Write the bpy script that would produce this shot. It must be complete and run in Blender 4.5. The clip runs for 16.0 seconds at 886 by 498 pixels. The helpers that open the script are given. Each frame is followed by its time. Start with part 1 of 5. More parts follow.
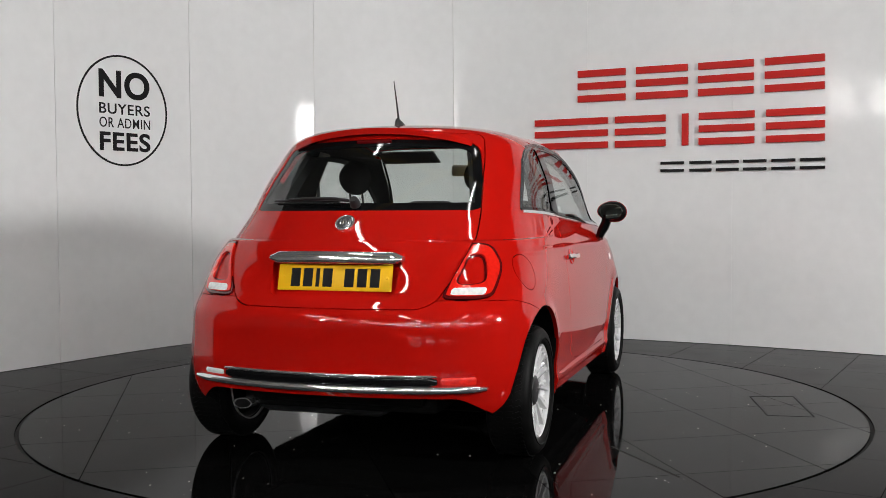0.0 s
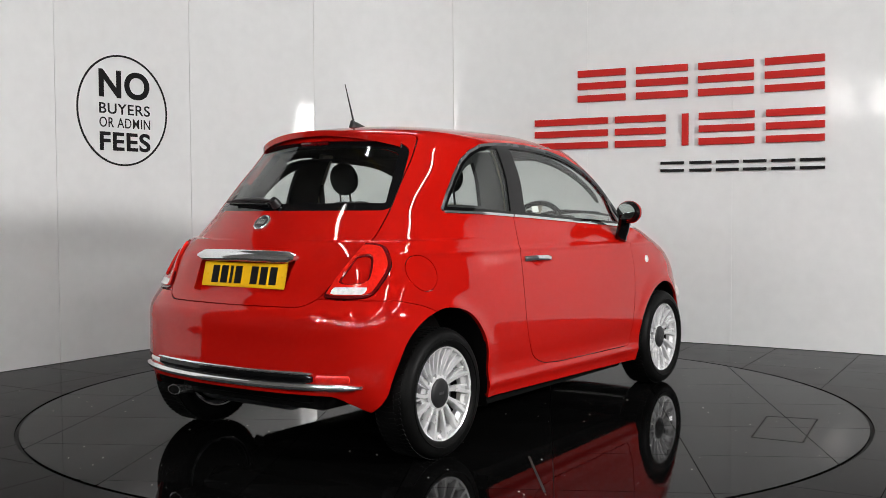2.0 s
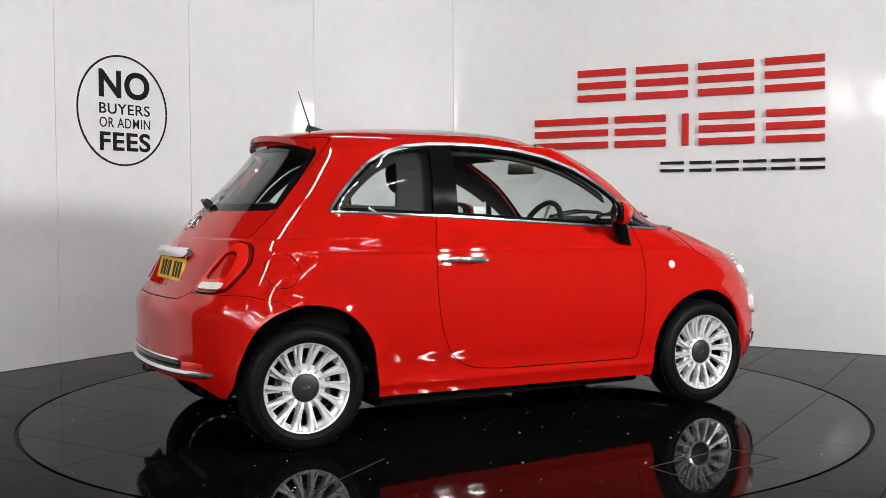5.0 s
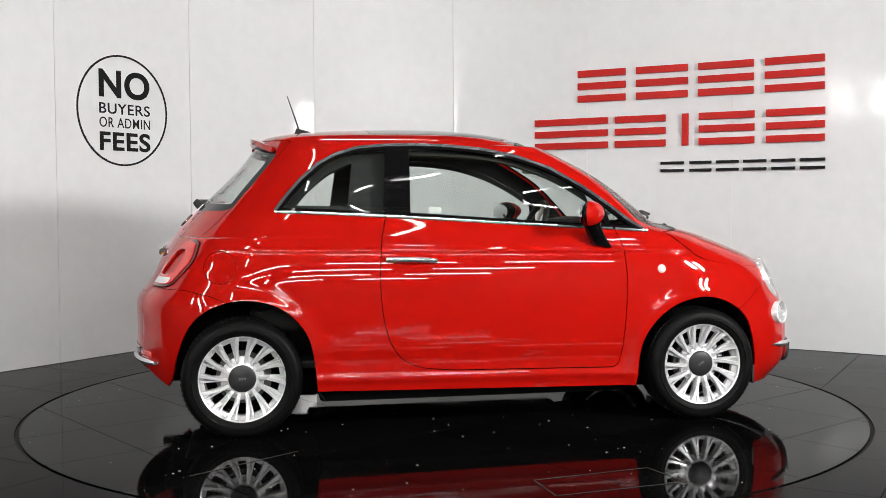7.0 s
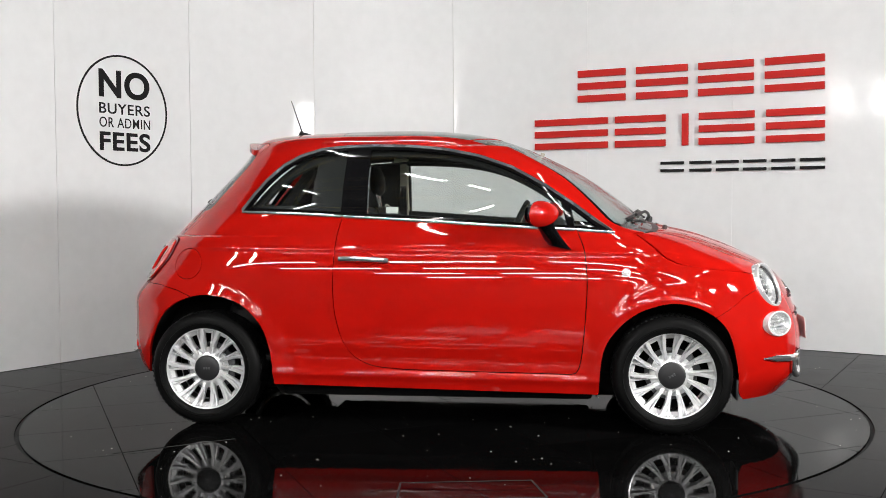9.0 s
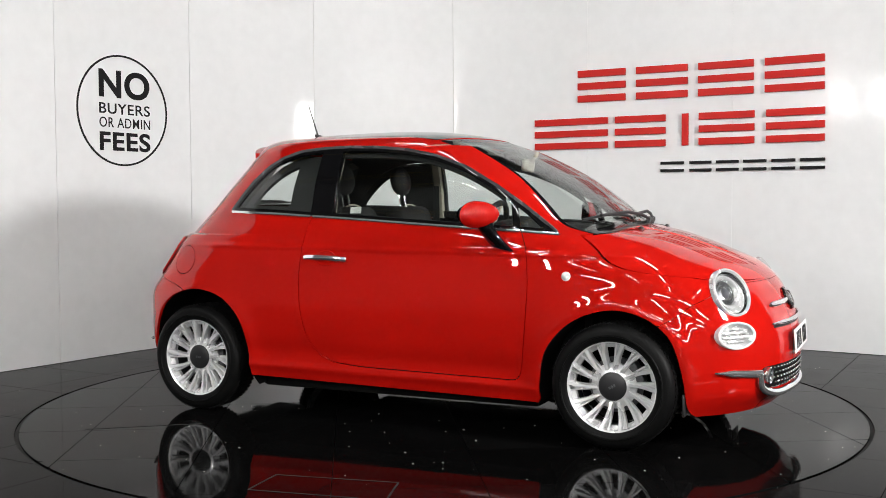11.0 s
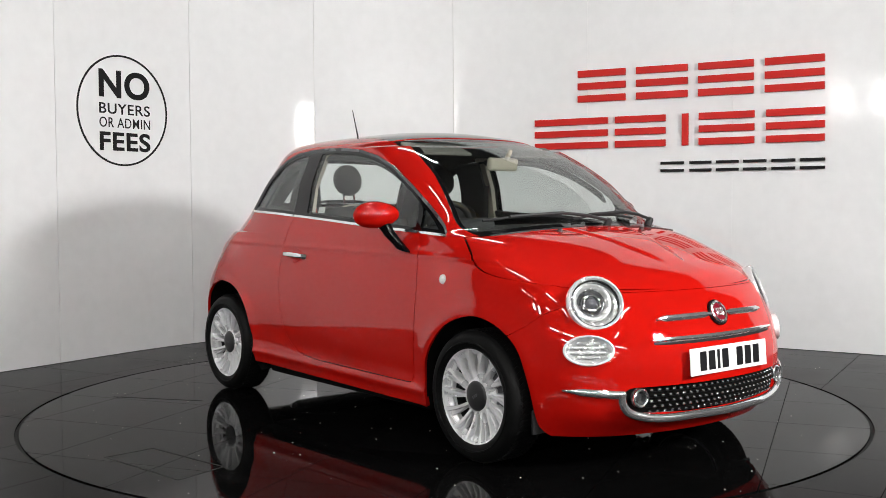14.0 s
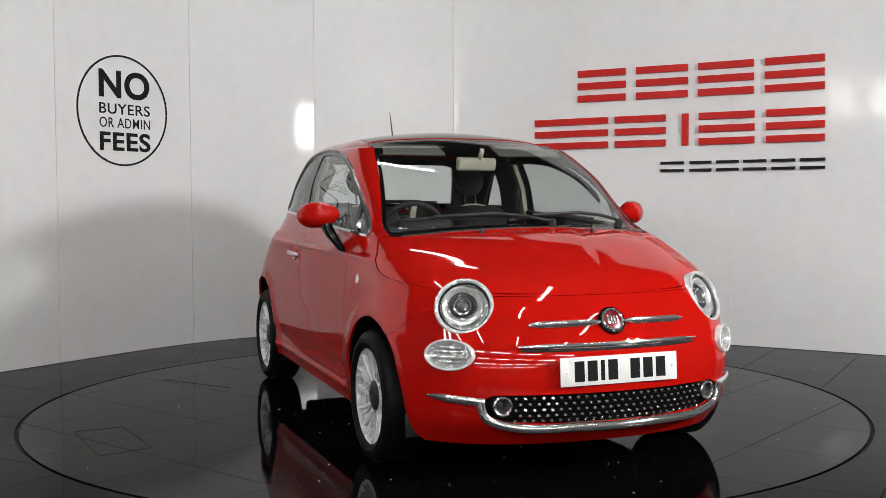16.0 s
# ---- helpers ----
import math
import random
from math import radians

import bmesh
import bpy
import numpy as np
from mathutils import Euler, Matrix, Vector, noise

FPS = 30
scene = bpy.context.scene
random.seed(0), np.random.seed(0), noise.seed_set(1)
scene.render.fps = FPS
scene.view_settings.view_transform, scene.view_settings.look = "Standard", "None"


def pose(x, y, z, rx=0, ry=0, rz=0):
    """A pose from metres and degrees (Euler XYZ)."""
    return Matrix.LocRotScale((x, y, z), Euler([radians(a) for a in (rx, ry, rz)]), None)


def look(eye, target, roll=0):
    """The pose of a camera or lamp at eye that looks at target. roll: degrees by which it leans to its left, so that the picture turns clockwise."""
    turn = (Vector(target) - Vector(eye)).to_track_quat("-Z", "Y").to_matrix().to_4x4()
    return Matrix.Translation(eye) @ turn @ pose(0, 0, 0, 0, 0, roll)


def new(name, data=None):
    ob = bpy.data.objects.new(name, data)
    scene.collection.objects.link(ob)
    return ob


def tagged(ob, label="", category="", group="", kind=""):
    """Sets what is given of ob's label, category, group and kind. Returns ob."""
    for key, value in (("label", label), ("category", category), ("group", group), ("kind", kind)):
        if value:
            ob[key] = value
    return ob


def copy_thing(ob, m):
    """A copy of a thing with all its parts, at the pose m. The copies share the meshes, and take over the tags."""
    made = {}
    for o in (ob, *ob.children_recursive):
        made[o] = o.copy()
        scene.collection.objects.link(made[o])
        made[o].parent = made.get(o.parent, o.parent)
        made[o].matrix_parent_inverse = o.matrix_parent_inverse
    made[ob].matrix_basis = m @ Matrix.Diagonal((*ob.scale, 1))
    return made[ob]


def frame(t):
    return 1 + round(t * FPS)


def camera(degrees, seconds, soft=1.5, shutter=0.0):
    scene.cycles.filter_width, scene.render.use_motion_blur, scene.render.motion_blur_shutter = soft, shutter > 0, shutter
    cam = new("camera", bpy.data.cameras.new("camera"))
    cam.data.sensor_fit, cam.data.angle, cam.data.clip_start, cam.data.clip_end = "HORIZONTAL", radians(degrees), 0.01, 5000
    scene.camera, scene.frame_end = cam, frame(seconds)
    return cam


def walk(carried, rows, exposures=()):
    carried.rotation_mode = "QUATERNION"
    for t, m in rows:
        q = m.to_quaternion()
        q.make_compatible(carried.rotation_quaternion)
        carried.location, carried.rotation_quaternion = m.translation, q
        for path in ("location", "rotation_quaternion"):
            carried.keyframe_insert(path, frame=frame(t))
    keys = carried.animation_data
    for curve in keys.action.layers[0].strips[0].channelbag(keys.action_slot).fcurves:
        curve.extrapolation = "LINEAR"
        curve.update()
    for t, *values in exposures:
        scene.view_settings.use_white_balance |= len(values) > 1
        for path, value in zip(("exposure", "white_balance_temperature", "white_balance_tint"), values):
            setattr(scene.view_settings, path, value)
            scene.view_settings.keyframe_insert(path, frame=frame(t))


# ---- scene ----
# ---- camera: stands still ----
cam = camera(46.785, 16.0, soft=0.6)
EYE = (0.0, -5.760, 1.1018)
VIEW = look(EYE, (-0.000333, -4.760926, 1.058792), roll=-0.315)
EXPOSURE = [(0.0, 0.05), (2.0, 0.22), (3.5, 0.30), (7.0, 0.42), (9.0, 0.47), (11.5, 0.57), (13.0, 0.57), (14.5, 0.44), (15.3, 0.29), (16.0, 0.14)]
walk(cam, [(0.0, VIEW), (16.0, VIEW)], exposures=EXPOSURE)

# ---- turn of the platform, degrees at each second ----
TURN = (72.39, 63.37, 54.40, 45.48, 36.60, 27.75, 18.93, 10.14, 1.36, -7.41, -16.17, -24.94, -33.71, -42.49, -51.30, -60.13, -68.98)

# ---- light: closed hall, strip lights under the roof, two studio lamps in front ----
world = bpy.data.worlds.new("hall_air")
scene.world = world
world.use_nodes = True
world.node_tree.nodes["Background"].inputs[0].default_value = (0.02, 0.02, 0.022, 1)
world.node_tree.nodes["Background"].inputs[1].default_value = 0.3
STRIP_POWER = 45.0


def area_lamp(name, eye, target, sx, sy, watts, spread=180, colour=(1, 0.985, 0.97)):
    data = bpy.data.lights.new(name, "AREA")
    data.shape, data.size, data.size_y, data.energy, data.color = "RECTANGLE", sx, sy, watts, colour
    data.spread = radians(spread)
    ob = new(name, data)
    ob.matrix_world = look(eye, target)
    return ob


# each studio lamp is a bank of upright tubes
for d in (-.16, .16):
    area_lamp("studio_lamp", (4.6 + d * .65, -3.7 + d * .75, 2.45), (-1.1, 0.5, 0.8), 0.06, 0.62, 72, 140)
for d in (-.25, .25):
    area_lamp("studio_lamp", (-3.6 + d * .83, -5.1 - d * .55, 2.75), (0, 0.3, 0.7), 0.06, 0.62, 28)


# ---- materials ----
def mat(name, colour, rough=0.5, metal=0.0, vary=0.06, scale=6.0, bump=0.0, bump_scale=60.0, rough_vary=0.05, coat=0.0, coat_rough=0.03, ior=1.5, spec=0.5, emit=0.0, second=None, coat_ior=1.5):
    m = bpy.data.materials.new(name)
    m.use_nodes = True
    nt = m.node_tree
    b = nt.nodes["Principled BSDF"]
    b.inputs["Metallic"].default_value = metal
    b.inputs["IOR"].default_value = ior
    b.inputs["Specular IOR Level"].default_value = spec
    b.inputs["Coat Weight"].default_value = coat
    b.inputs["Coat Roughness"].default_value = coat_rough
    b.inputs["Coat IOR"].default_value = coat_ior
    co = nt.nodes.new("ShaderNodeTexCoord")
    n1 = nt.nodes.new("ShaderNodeTexNoise")
    n1.inputs["Scale"].default_value, n1.inputs["Detail"].default_value = scale, 6
    n2 = nt.nodes.new("ShaderNodeTexNoise")
    n2.inputs["Scale"].default_value, n2.inputs["Detail"].default_value = scale * 9, 4
    mixn = nt.nodes.new("ShaderNodeMath")
    mixn.operation = "ADD"
    ramp = nt.nodes.new("ShaderNodeMapRange")
    ramp.inputs["From Min"].default_value, ramp.inputs["From Max"].default_value = 0.7, 1.3
    mix = nt.nodes.new("ShaderNodeMix")
    mix.data_type = "RGBA"
    lo = second or tuple(c * (1 - vary) for c in colour)
    hi = colour if second else tuple(min(1, c * (1 + vary)) for c in colour)
    mix.inputs["A"].default_value, mix.inputs["B"].default_value = (*lo, 1), (*hi, 1)
    for n in (n1, n2):
        nt.links.new(co.outputs["Object"], n.inputs["Vector"])
    nt.links.new(n1.outputs["Fac"], mixn.inputs[0])
    nt.links.new(n2.outputs["Fac"], mixn.inputs[1])
    nt.links.new(mixn.outputs[0], ramp.inputs["Value"])
    nt.links.new(ramp.outputs[0], mix.inputs["Factor"])
    nt.links.new(mix.outputs["Result"], b.inputs["Base Color"])
    rr = nt.nodes.new("ShaderNodeMapRange")
    rr.inputs["From Min"].default_value, rr.inputs["From Max"].default_value = 0.35, 0.65
    rr.inputs["To Min"].default_value, rr.inputs["To Max"].default_value = max(0.01, rough - rough_vary), min(1, rough + rough_vary)
    nt.links.new(n1.outputs["Fac"], rr.inputs["Value"])
    nt.links.new(rr.outputs[0], b.inputs["Roughness"])
    if bump:
        n3 = nt.nodes.new("ShaderNodeTexNoise")
        n3.inputs["Scale"].default_value, n3.inputs["Detail"].default_value = bump_scale, 3
        nt.links.new(co.outputs["Object"], n3.inputs["Vector"])
        bm_ = nt.nodes.new("ShaderNodeBump")
        bm_.inputs["Strength"].default_value, bm_.inputs["Distance"].default_value = bump, 0.002
        nt.links.new(n3.outputs["Fac"], bm_.inputs["Height"])
        nt.links.new(bm_.outputs[0], b.inputs["Normal"])
    if emit:
        b.inputs["Emission Color"].default_value = (*colour, 1)
        b.inputs["Emission Strength"].default_value = emit
    return m


def glass(name, tint, rough=0.0):
    m = bpy.data.materials.new(name)
    m.use_nodes = True
    nt = m.node_tree
    nt.nodes.remove(nt.nodes["Principled BSDF"])
    tr = nt.nodes.new("ShaderNodeBsdfTransparent")
    tr.inputs[0].default_value = (*tint, 1)
    gl = nt.nodes.new("ShaderNodeBsdfGlossy")
    gl.inputs["Roughness"].default_value = rough
    lw = nt.nodes.new("ShaderNodeLayerWeight")
    lw.inputs["Blend"].default_value = 0.5
    pw = nt.nodes.new("ShaderNodeMath")
    pw.operation, pw.inputs[1].default_value = "POWER", 5.0
    fr = nt.nodes.new("ShaderNodeMath")
    fr.operation, fr.inputs[1].default_value, fr.inputs[2].default_value = "MULTIPLY_ADD", 0.80, 0.055
    nt.links.new(lw.outputs["Facing"], pw.inputs[0])
    nt.links.new(pw.outputs[0], fr.inputs[0])
    mx = nt.nodes.new("ShaderNodeMixShader")
    nt.links.new(fr.outputs[0], mx.inputs[0])
    nt.links.new(tr.outputs[0], mx.inputs[1])
    nt.links.new(gl.outputs[0], mx.inputs[2])
    nt.links.new(mx.outputs[0], nt.nodes["Material Output"].inputs["Surface"])
    return m


def floor_mat(name, base, spec, rough, rough_vary=0.06):
    """Polished dark stone tile: fine grain, dull wear patches, tone that differs from tile to tile."""
    m = mat(name, base, rough, vary=0.35, scale=3.0, bump=0.06, bump_scale=25, rough_vary=rough_vary, spec=spec)
    nt = m.node_tree
    b = nt.nodes["Principled BSDF"]
    info = nt.nodes.new("ShaderNodeObjectInfo")
    mp = nt.nodes.new("ShaderNodeMapRange")
    mp.inputs["To Min"].default_value, mp.inputs["To Max"].default_value = 0.75, 1.3
    nt.links.new(info.outputs["Random"], mp.inputs["Value"])
    sc = nt.nodes.new("ShaderNodeVectorMath")
    sc.operation = "SCALE"
    src = b.inputs["Base Color"].links[0].from_socket
    nt.links.new(src, sc.inputs[0])
    nt.links.new(mp.outputs[0], sc.inputs["Scale"])
    nt.links.new(sc.outputs[0], b.inputs["Base Color"])
    return m


RED = mat("red_paint", (0.41, 0.0055, 0.0030), 0.6, vary=0.02, scale=4, rough_vary=0.02, coat=1.0, coat_rough=0.012, spec=0.0, coat_ior=1.5)
BLACK_GLOSS = mat("black_gloss", (0.004, 0.004, 0.0045), 0.06, rough_vary=0.02, spec=0.3)
BLACK = mat("black_plastic", (0.012, 0.012, 0.013), 0.45, vary=0.2, bump=0.1, bump_scale=200)
RUBBER = mat("tyre_rubber", (0.0035, 0.0035, 0.0035), 0.5, vary=0.3, scale=12, bump=0.3, bump_scale=90, spec=0.10)
DARK = mat("underbody_black", (0.003, 0.003, 0.003), 0.8, vary=0.3, bump=0.2, spec=0.1)
TRIM = mat("cabin_trim", (0.010, 0.010, 0.0105), 0.7, vary=0.15, bump=0.15, bump_scale=150)
CREAM = mat("cream_trim", (0.42, 0.38, 0.31), 0.55, vary=0.08, bump=0.1)
HEADLINER = mat("headliner_cloth", (0.13, 0.125, 0.11), 0.9, vary=0.08, bump=0.1, bump_scale=180)
SEAT = mat("seat_cloth", (0.014, 0.013, 0.013), 0.85, vary=0.25, scale=30, bump=0.3, bump_scale=160)
CHROME = mat("chrome", (0.90, 0.90, 0.91), 0.08, metal=0.93, vary=0.02, rough_vary=0.03)
SILVER = mat("wheel_silver", (0.74, 0.74, 0.75), 0.28, metal=0.4, vary=0.04, rough_vary=0.05, coat=0.6)
STEEL = mat("brake_steel", (0.12, 0.12, 0.125), 0.45, metal=0.9, vary=0.2)
GLASS = glass("window_glass", (0.950, 0.972, 0.962))
CLEAR = glass("lamp_glass", (0.95, 0.96, 0.96))
MIRROR = mat("mirror_glass", (0.85, 0.86, 0.87), 0.02, metal=1.0, vary=0.01, rough_vary=0.01)
LAMP_RED = mat("red_lens", (0.66, 0.012, 0.006), 0.08, vary=0.18, scale=60, bump=0.15, bump_scale=250, coat=1.0)
LAMP_DARK = mat("dark_red_lens", (0.10, 0.003, 0.004), 0.06, vary=0.2, scale=40, coat=1.0)
LAMP_WHITE = mat("clear_lens", (0.72, 0.72, 0.71), 0.1, vary=0.2, scale=70, bump=0.3, bump_scale=240, coat=1.0)
REFLECTOR = mat("lamp_reflector", (0.80, 0.80, 0.80), 0.22, metal=0.55, vary=0.15, scale=30, rough_vary=0.08)
SMOKE = mat("lamp_bezel", (0.10, 0.10, 0.105), 0.25, metal=0.5, vary=0.15)
LAMP_EYE = mat("projector_lens", (0.10, 0.10, 0.11), 0.03, vary=0.1, coat=1.0)
PLATE_WHITE = mat("white_plate", (0.74, 0.74, 0.72), 0.45, vary=0.03, spec=0.2)
PLATE_YELLOW = mat("yellow_plate", (0.85, 0.48, 0.004), 0.45, vary=0.03, spec=0.2)
INK = mat("black_ink", (0.005, 0.005, 0.006), 0.6, vary=0.1, spec=0.15)
BADGE_RED = mat("badge_red", (0.16, 0.01, 0.02), 0.15, vary=0.1, coat=1.0)
PAPER = mat("white_sticker", (0.7, 0.7, 0.68), 0.6, vary=0.05)
WALL = mat("white_wall_panel", (0.76, 0.765, 0.77), 0.07, vary=0.03, scale=1.2, bump=0.05, bump_scale=3, rough_vary=0.03, spec=0.09)
JOINT = mat("panel_joint", (0.45, 0.45, 0.45), 0.5, vary=0.1)
TILE = floor_mat("floor_tile", (0.0036, 0.0034, 0.0033), 0.017, 0.10)
TILE_TURN = floor_mat("platform_tile", (0.0028, 0.0028, 0.0028), 0.038, 0.04, 0.03)
GROUT = mat("dark_grout", (0.004, 0.004, 0.004), 0.8, vary=0.2)
SPECK = mat("grit", (0.55, 0.54, 0.50), 0.8, vary=0.2)
HALL = mat("hall_cladding", (0.13, 0.128, 0.126), 0.75, vary=0.15, scale=1.0, bump=0.2, bump_scale=8)
ROOFING = mat("hall_roof", (0.16, 0.16, 0.155), 0.8, vary=0.2, scale=1.0)
STEELWORK = mat("hall_steel", (0.42, 0.30, 0.08), 0.5, vary=0.2)
LIGHT = mat("strip_tube", (1.0, 0.995, 0.975), 0.5, vary=0.0, emit=STRIP_POWER)
SIGN_RED = mat("sign_red", (0.50, 0.012, 0.008), 0.5, vary=0.04, spec=0.25)
SIGN_BLACK = mat("sign_black", (0.004, 0.004, 0.0045), 0.5, vary=0.1, spec=0.2)


# ---- mesh helpers ----
def empty(name, parent=None):
    ob = new(name)
    ob.parent = parent
    return ob


def mesh_ob(name, verts, faces, material, parent=None, label="", smooth=True, sharp=40):
    me = bpy.data.meshes.new(name)
    me.from_pydata([tuple(v) for v in verts], [], [tuple(f) for f in faces])
    me.materials.append(material)
    if smooth:
        me.shade_smooth()
        me.set_sharp_from_angle(angle=radians(sharp))
    ob = new(name, me)
    ob.parent = parent
    if label:
        ob["label"] = label
    return ob


def part(name, bm, material, parent, label="", sharp=40):
    bmesh.ops.recalc_face_normals(bm, faces=bm.faces)
    me = bpy.data.meshes.new(name)
    bm.to_mesh(me)
    bm.free()
    me.materials.append(material)
    me.shade_smooth()
    me.set_sharp_from_angle(angle=radians(sharp))
    ob = new(name, me)
    ob.parent = parent
    if label:
        ob["label"] = label
    return ob


def add_box(bm, m, sx, sy, sz, bevel=0.0, seg=2):
    r = bmesh.ops.create_cube(bm, size=1.0, matrix=m @ Matrix.Diagonal((sx, sy, sz, 1)))
    if bevel:
        es = {e for v in r["verts"] for e in v.link_edges}
        bmesh.ops.bevel(bm, geom=list(es), offset=bevel, segments=seg, profile=0.5, affect="EDGES")


def box(name, x, y, z, sx, sy, sz, material, parent=None, label="", bevel=0.004, rot=(0, 0, 0)):
    bm = bmesh.new()
    add_box(bm, pose(x, y, z, *rot), sx, sy, sz, bevel)
    return part(name, bm, material, parent, label)


def lathe(profile, n=64):
    """Vertices and faces of a profile of (radius, height) turned round z."""
    v, f = [], []
    k = len(profile)
    for i in range(n):
        a = 2 * math.pi * i / n
        v += [(r * math.cos(a), r * math.sin(a), h) for r, h in profile]
    for i in range(n):
        j = (i + 1) % n
        for q in range(k - 1):
            f.append((i * k + q, j * k + q, j * k + q + 1, i * k + q + 1))
    return v, f


def place(v, m):
    return [tuple(m @ Vector(p)) for p in v]


def sweep(path, prof, up=(0, 0, 1), closed=False, ends=True):
    """A profile of (side, up) pairs carried along a path."""
    P = np.array(path, float)
    k, n = len(prof), len(P)
    T = np.gradient(P, axis=0)
    if closed:
        T = np.roll(P, -1, 0) - np.roll(P, 1, 0)
    T /= np.linalg.norm(T, axis=1)[:, None]
    U = np.array(up, float)
    U = np.broadcast_to(U, P.shape)
    S = np.cross(T, U)
    S /= np.linalg.norm(S, axis=1)[:, None]
    U = np.cross(S, T)
    v = [tuple(P[i] + S[i] * a + U[i] * b) for i in range(n) for a, b in prof]
    f = []
    for i in range(n if closed else n - 1):
        j = (i + 1) % n
        for q in range(k):
            f.append((i * k + q, i * k + (q + 1) % k, j * k + (q + 1) % k, j * k + q))
    if ends and not closed:
        f += [tuple(range(k))[::-1], tuple((n - 1) * k + q for q in range(k))]
    return v, f


def circle_prof(r, n=10, sx=1.0, sy=1.0):
    return [(r * sx * math.cos(2 * math.pi * i / n), r * sy * math.sin(2 * math.pi * i / n)) for i in range(n)]


def swept(name, path, prof, material, parent=None, label="", up=(0, 0, 1), closed=False):
    v, f = sweep(path, prof, up, closed)
    bm = bmesh.new()
    vs = [bm.verts.new(p) for p in v]
    for q in f:
        bm.faces.new([vs[i] for i in q])
    return part(name, bm, material, parent, label)


def turned(name, profile, m, material, parent=None, label="", n=64):
    v, f = lathe(profile, n)
    bm = bmesh.new()
    vs = [bm.verts.new(p) for p in place(v, m)]
    for q in f:
        bm.faces.new([vs[i] for i in q])
    bmesh.ops.remove_doubles(bm, verts=bm.verts, dist=1e-5)
    return part(name, bm, material, parent, label, sharp=35)


# ---- car body surface: every level z has a rounded plan outline ----
def spline(pts, n=4000):
    """Dense smooth curve through points (natural cubic, chord length)."""
    P = np.array(pts, float)
    u = np.concatenate([[0], np.cumsum(np.hypot(*np.diff(P, axis=0).T))])
    h = np.diff(u)
    k = len(u)
    A = np.eye(k)
    B = np.zeros((k, 2))
    for i in range(1, k - 1):
        A[i, i - 1:i + 2] = h[i - 1], 2 * (h[i - 1] + h[i]), h[i]
        B[i] = 6 * ((P[i + 1] - P[i]) / h[i] - (P[i] - P[i - 1]) / h[i - 1])
    M = np.linalg.solve(A, B)
    t = np.linspace(0, u[-1], n)
    i = np.clip(np.searchsorted(u, t, side="right") - 1, 0, k - 2)
    a, b = (u[i + 1] - t)[:, None], (t - u[i])[:, None]
    hh = h[i][:, None]
    return (M[i] * a**3 + M[i + 1] * b**3) / (6 * hh) + (P[i] / hh - M[i] * hh / 6) * a + (P[i + 1] / hh - M[i + 1] * hh / 6) * b


XM, ZTOP = -0.25, 1.512
NOSE = [(1.800, 0.145), (1.852, 0.200), (1.900, 0.260), (1.910, 0.340), (1.906, 0.460), (1.886, 0.550), (1.847, 0.640), (1.812, 0.705), (1.764, 0.760), (1.707, 0.805), (1.592, 0.858), (1.459, 0.910), (1.320, 0.955), (1.203, 0.982), (1.116, 1.012), (1.050, 1.065), (0.975, 1.125), (0.819, 1.235), (0.590, 1.355), (0.394, 1.437), (0.205, 1.483), (-0.004, 1.504), (XM, ZTOP)]
TAIL = [(-1.490, 0.145), (-1.557, 0.200), (-1.617, 0.260), (-1.644, 0.330), (-1.653, 0.420), (-1.652, 0.540), (-1.647, 0.640), (-1.605, 0.700), (-1.570, 0.755), (-1.534, 0.840), (-1.481, 0.930), (-1.393, 1.030), (-1.325, 1.100), (-1.193, 1.230), (-1.095, 1.335), (-1.041, 1.410), (-1.011, 1.446), (-0.962, 1.466), (-0.813, 1.487), (-0.557, 1.504), (XM, ZTOP)]
WIDE = [(.762, .145), (.776, .22), (.790, .32), (.801, .45), (.804, .60), (.797, .72), (.784, .82), (.766, .90), (.741, .98), (.719, 1.04), (.700, 1.12), (.680, 1.22), (.643, 1.32), (.602, 1.395), (.540, 1.44), (.405, 1.476), (.20, 1.503), (0, ZTOP)]
NF = [(.15, 10), (.45, 10.6), (.62, 10.2), (.72, 10.2), (.85, 10), (1.0, 10), (1.1, 7.6), (1.2, 7), (1.35, 5.8), (1.45, 3.8), (ZTOP, 2.4)]
NR = [(.15, 9.5), (.45, 10.8), (.68, 9.9), (.80, 8.5), (.95, 6.1), (1.07, 4.95), (1.25, 4.65), (1.4, 4.4), (1.47, 3.4), (ZTOP, 2.6)]
_f, _r, _w = spline(NOSE), spline(TAIL), spline(WIDE)
_nf, _nr = [spline([(b, a) for a, b in q]) for q in (NF, NR)]


def curves(z):
    g = lambda c, j=0: np.interp(z, np.maximum.accumulate(c[:, 1]), c[:, j])
    return g(_f), g(_r), g(_w), g(_nf), g(_nr)


def flare(x, z):
    """Small swell of the wheel arches."""
    out = 0
    for cx in (-1.09, 1.19):
        r = np.hypot(x - cx, z - .30)
        out = out + .012 * np.exp(-((r - .345) / .05) ** 2)
    # shoulder crease and sill ridge
    out = out + .006 * np.exp(-((z - .882 + .012 * x) / .013) ** 2) * np.clip((1.35 - np.abs(x)) * 4, 0, 1)
    low = np.clip((.95 - np.abs(x)) * 6, 0, 1)
    out = out + low * (.009 * np.exp(-((z - .262 + .012 * x) / .020) ** 2) - .007 * np.exp(-((z - .345 + .012 * x) / .045) ** 2))
    return out


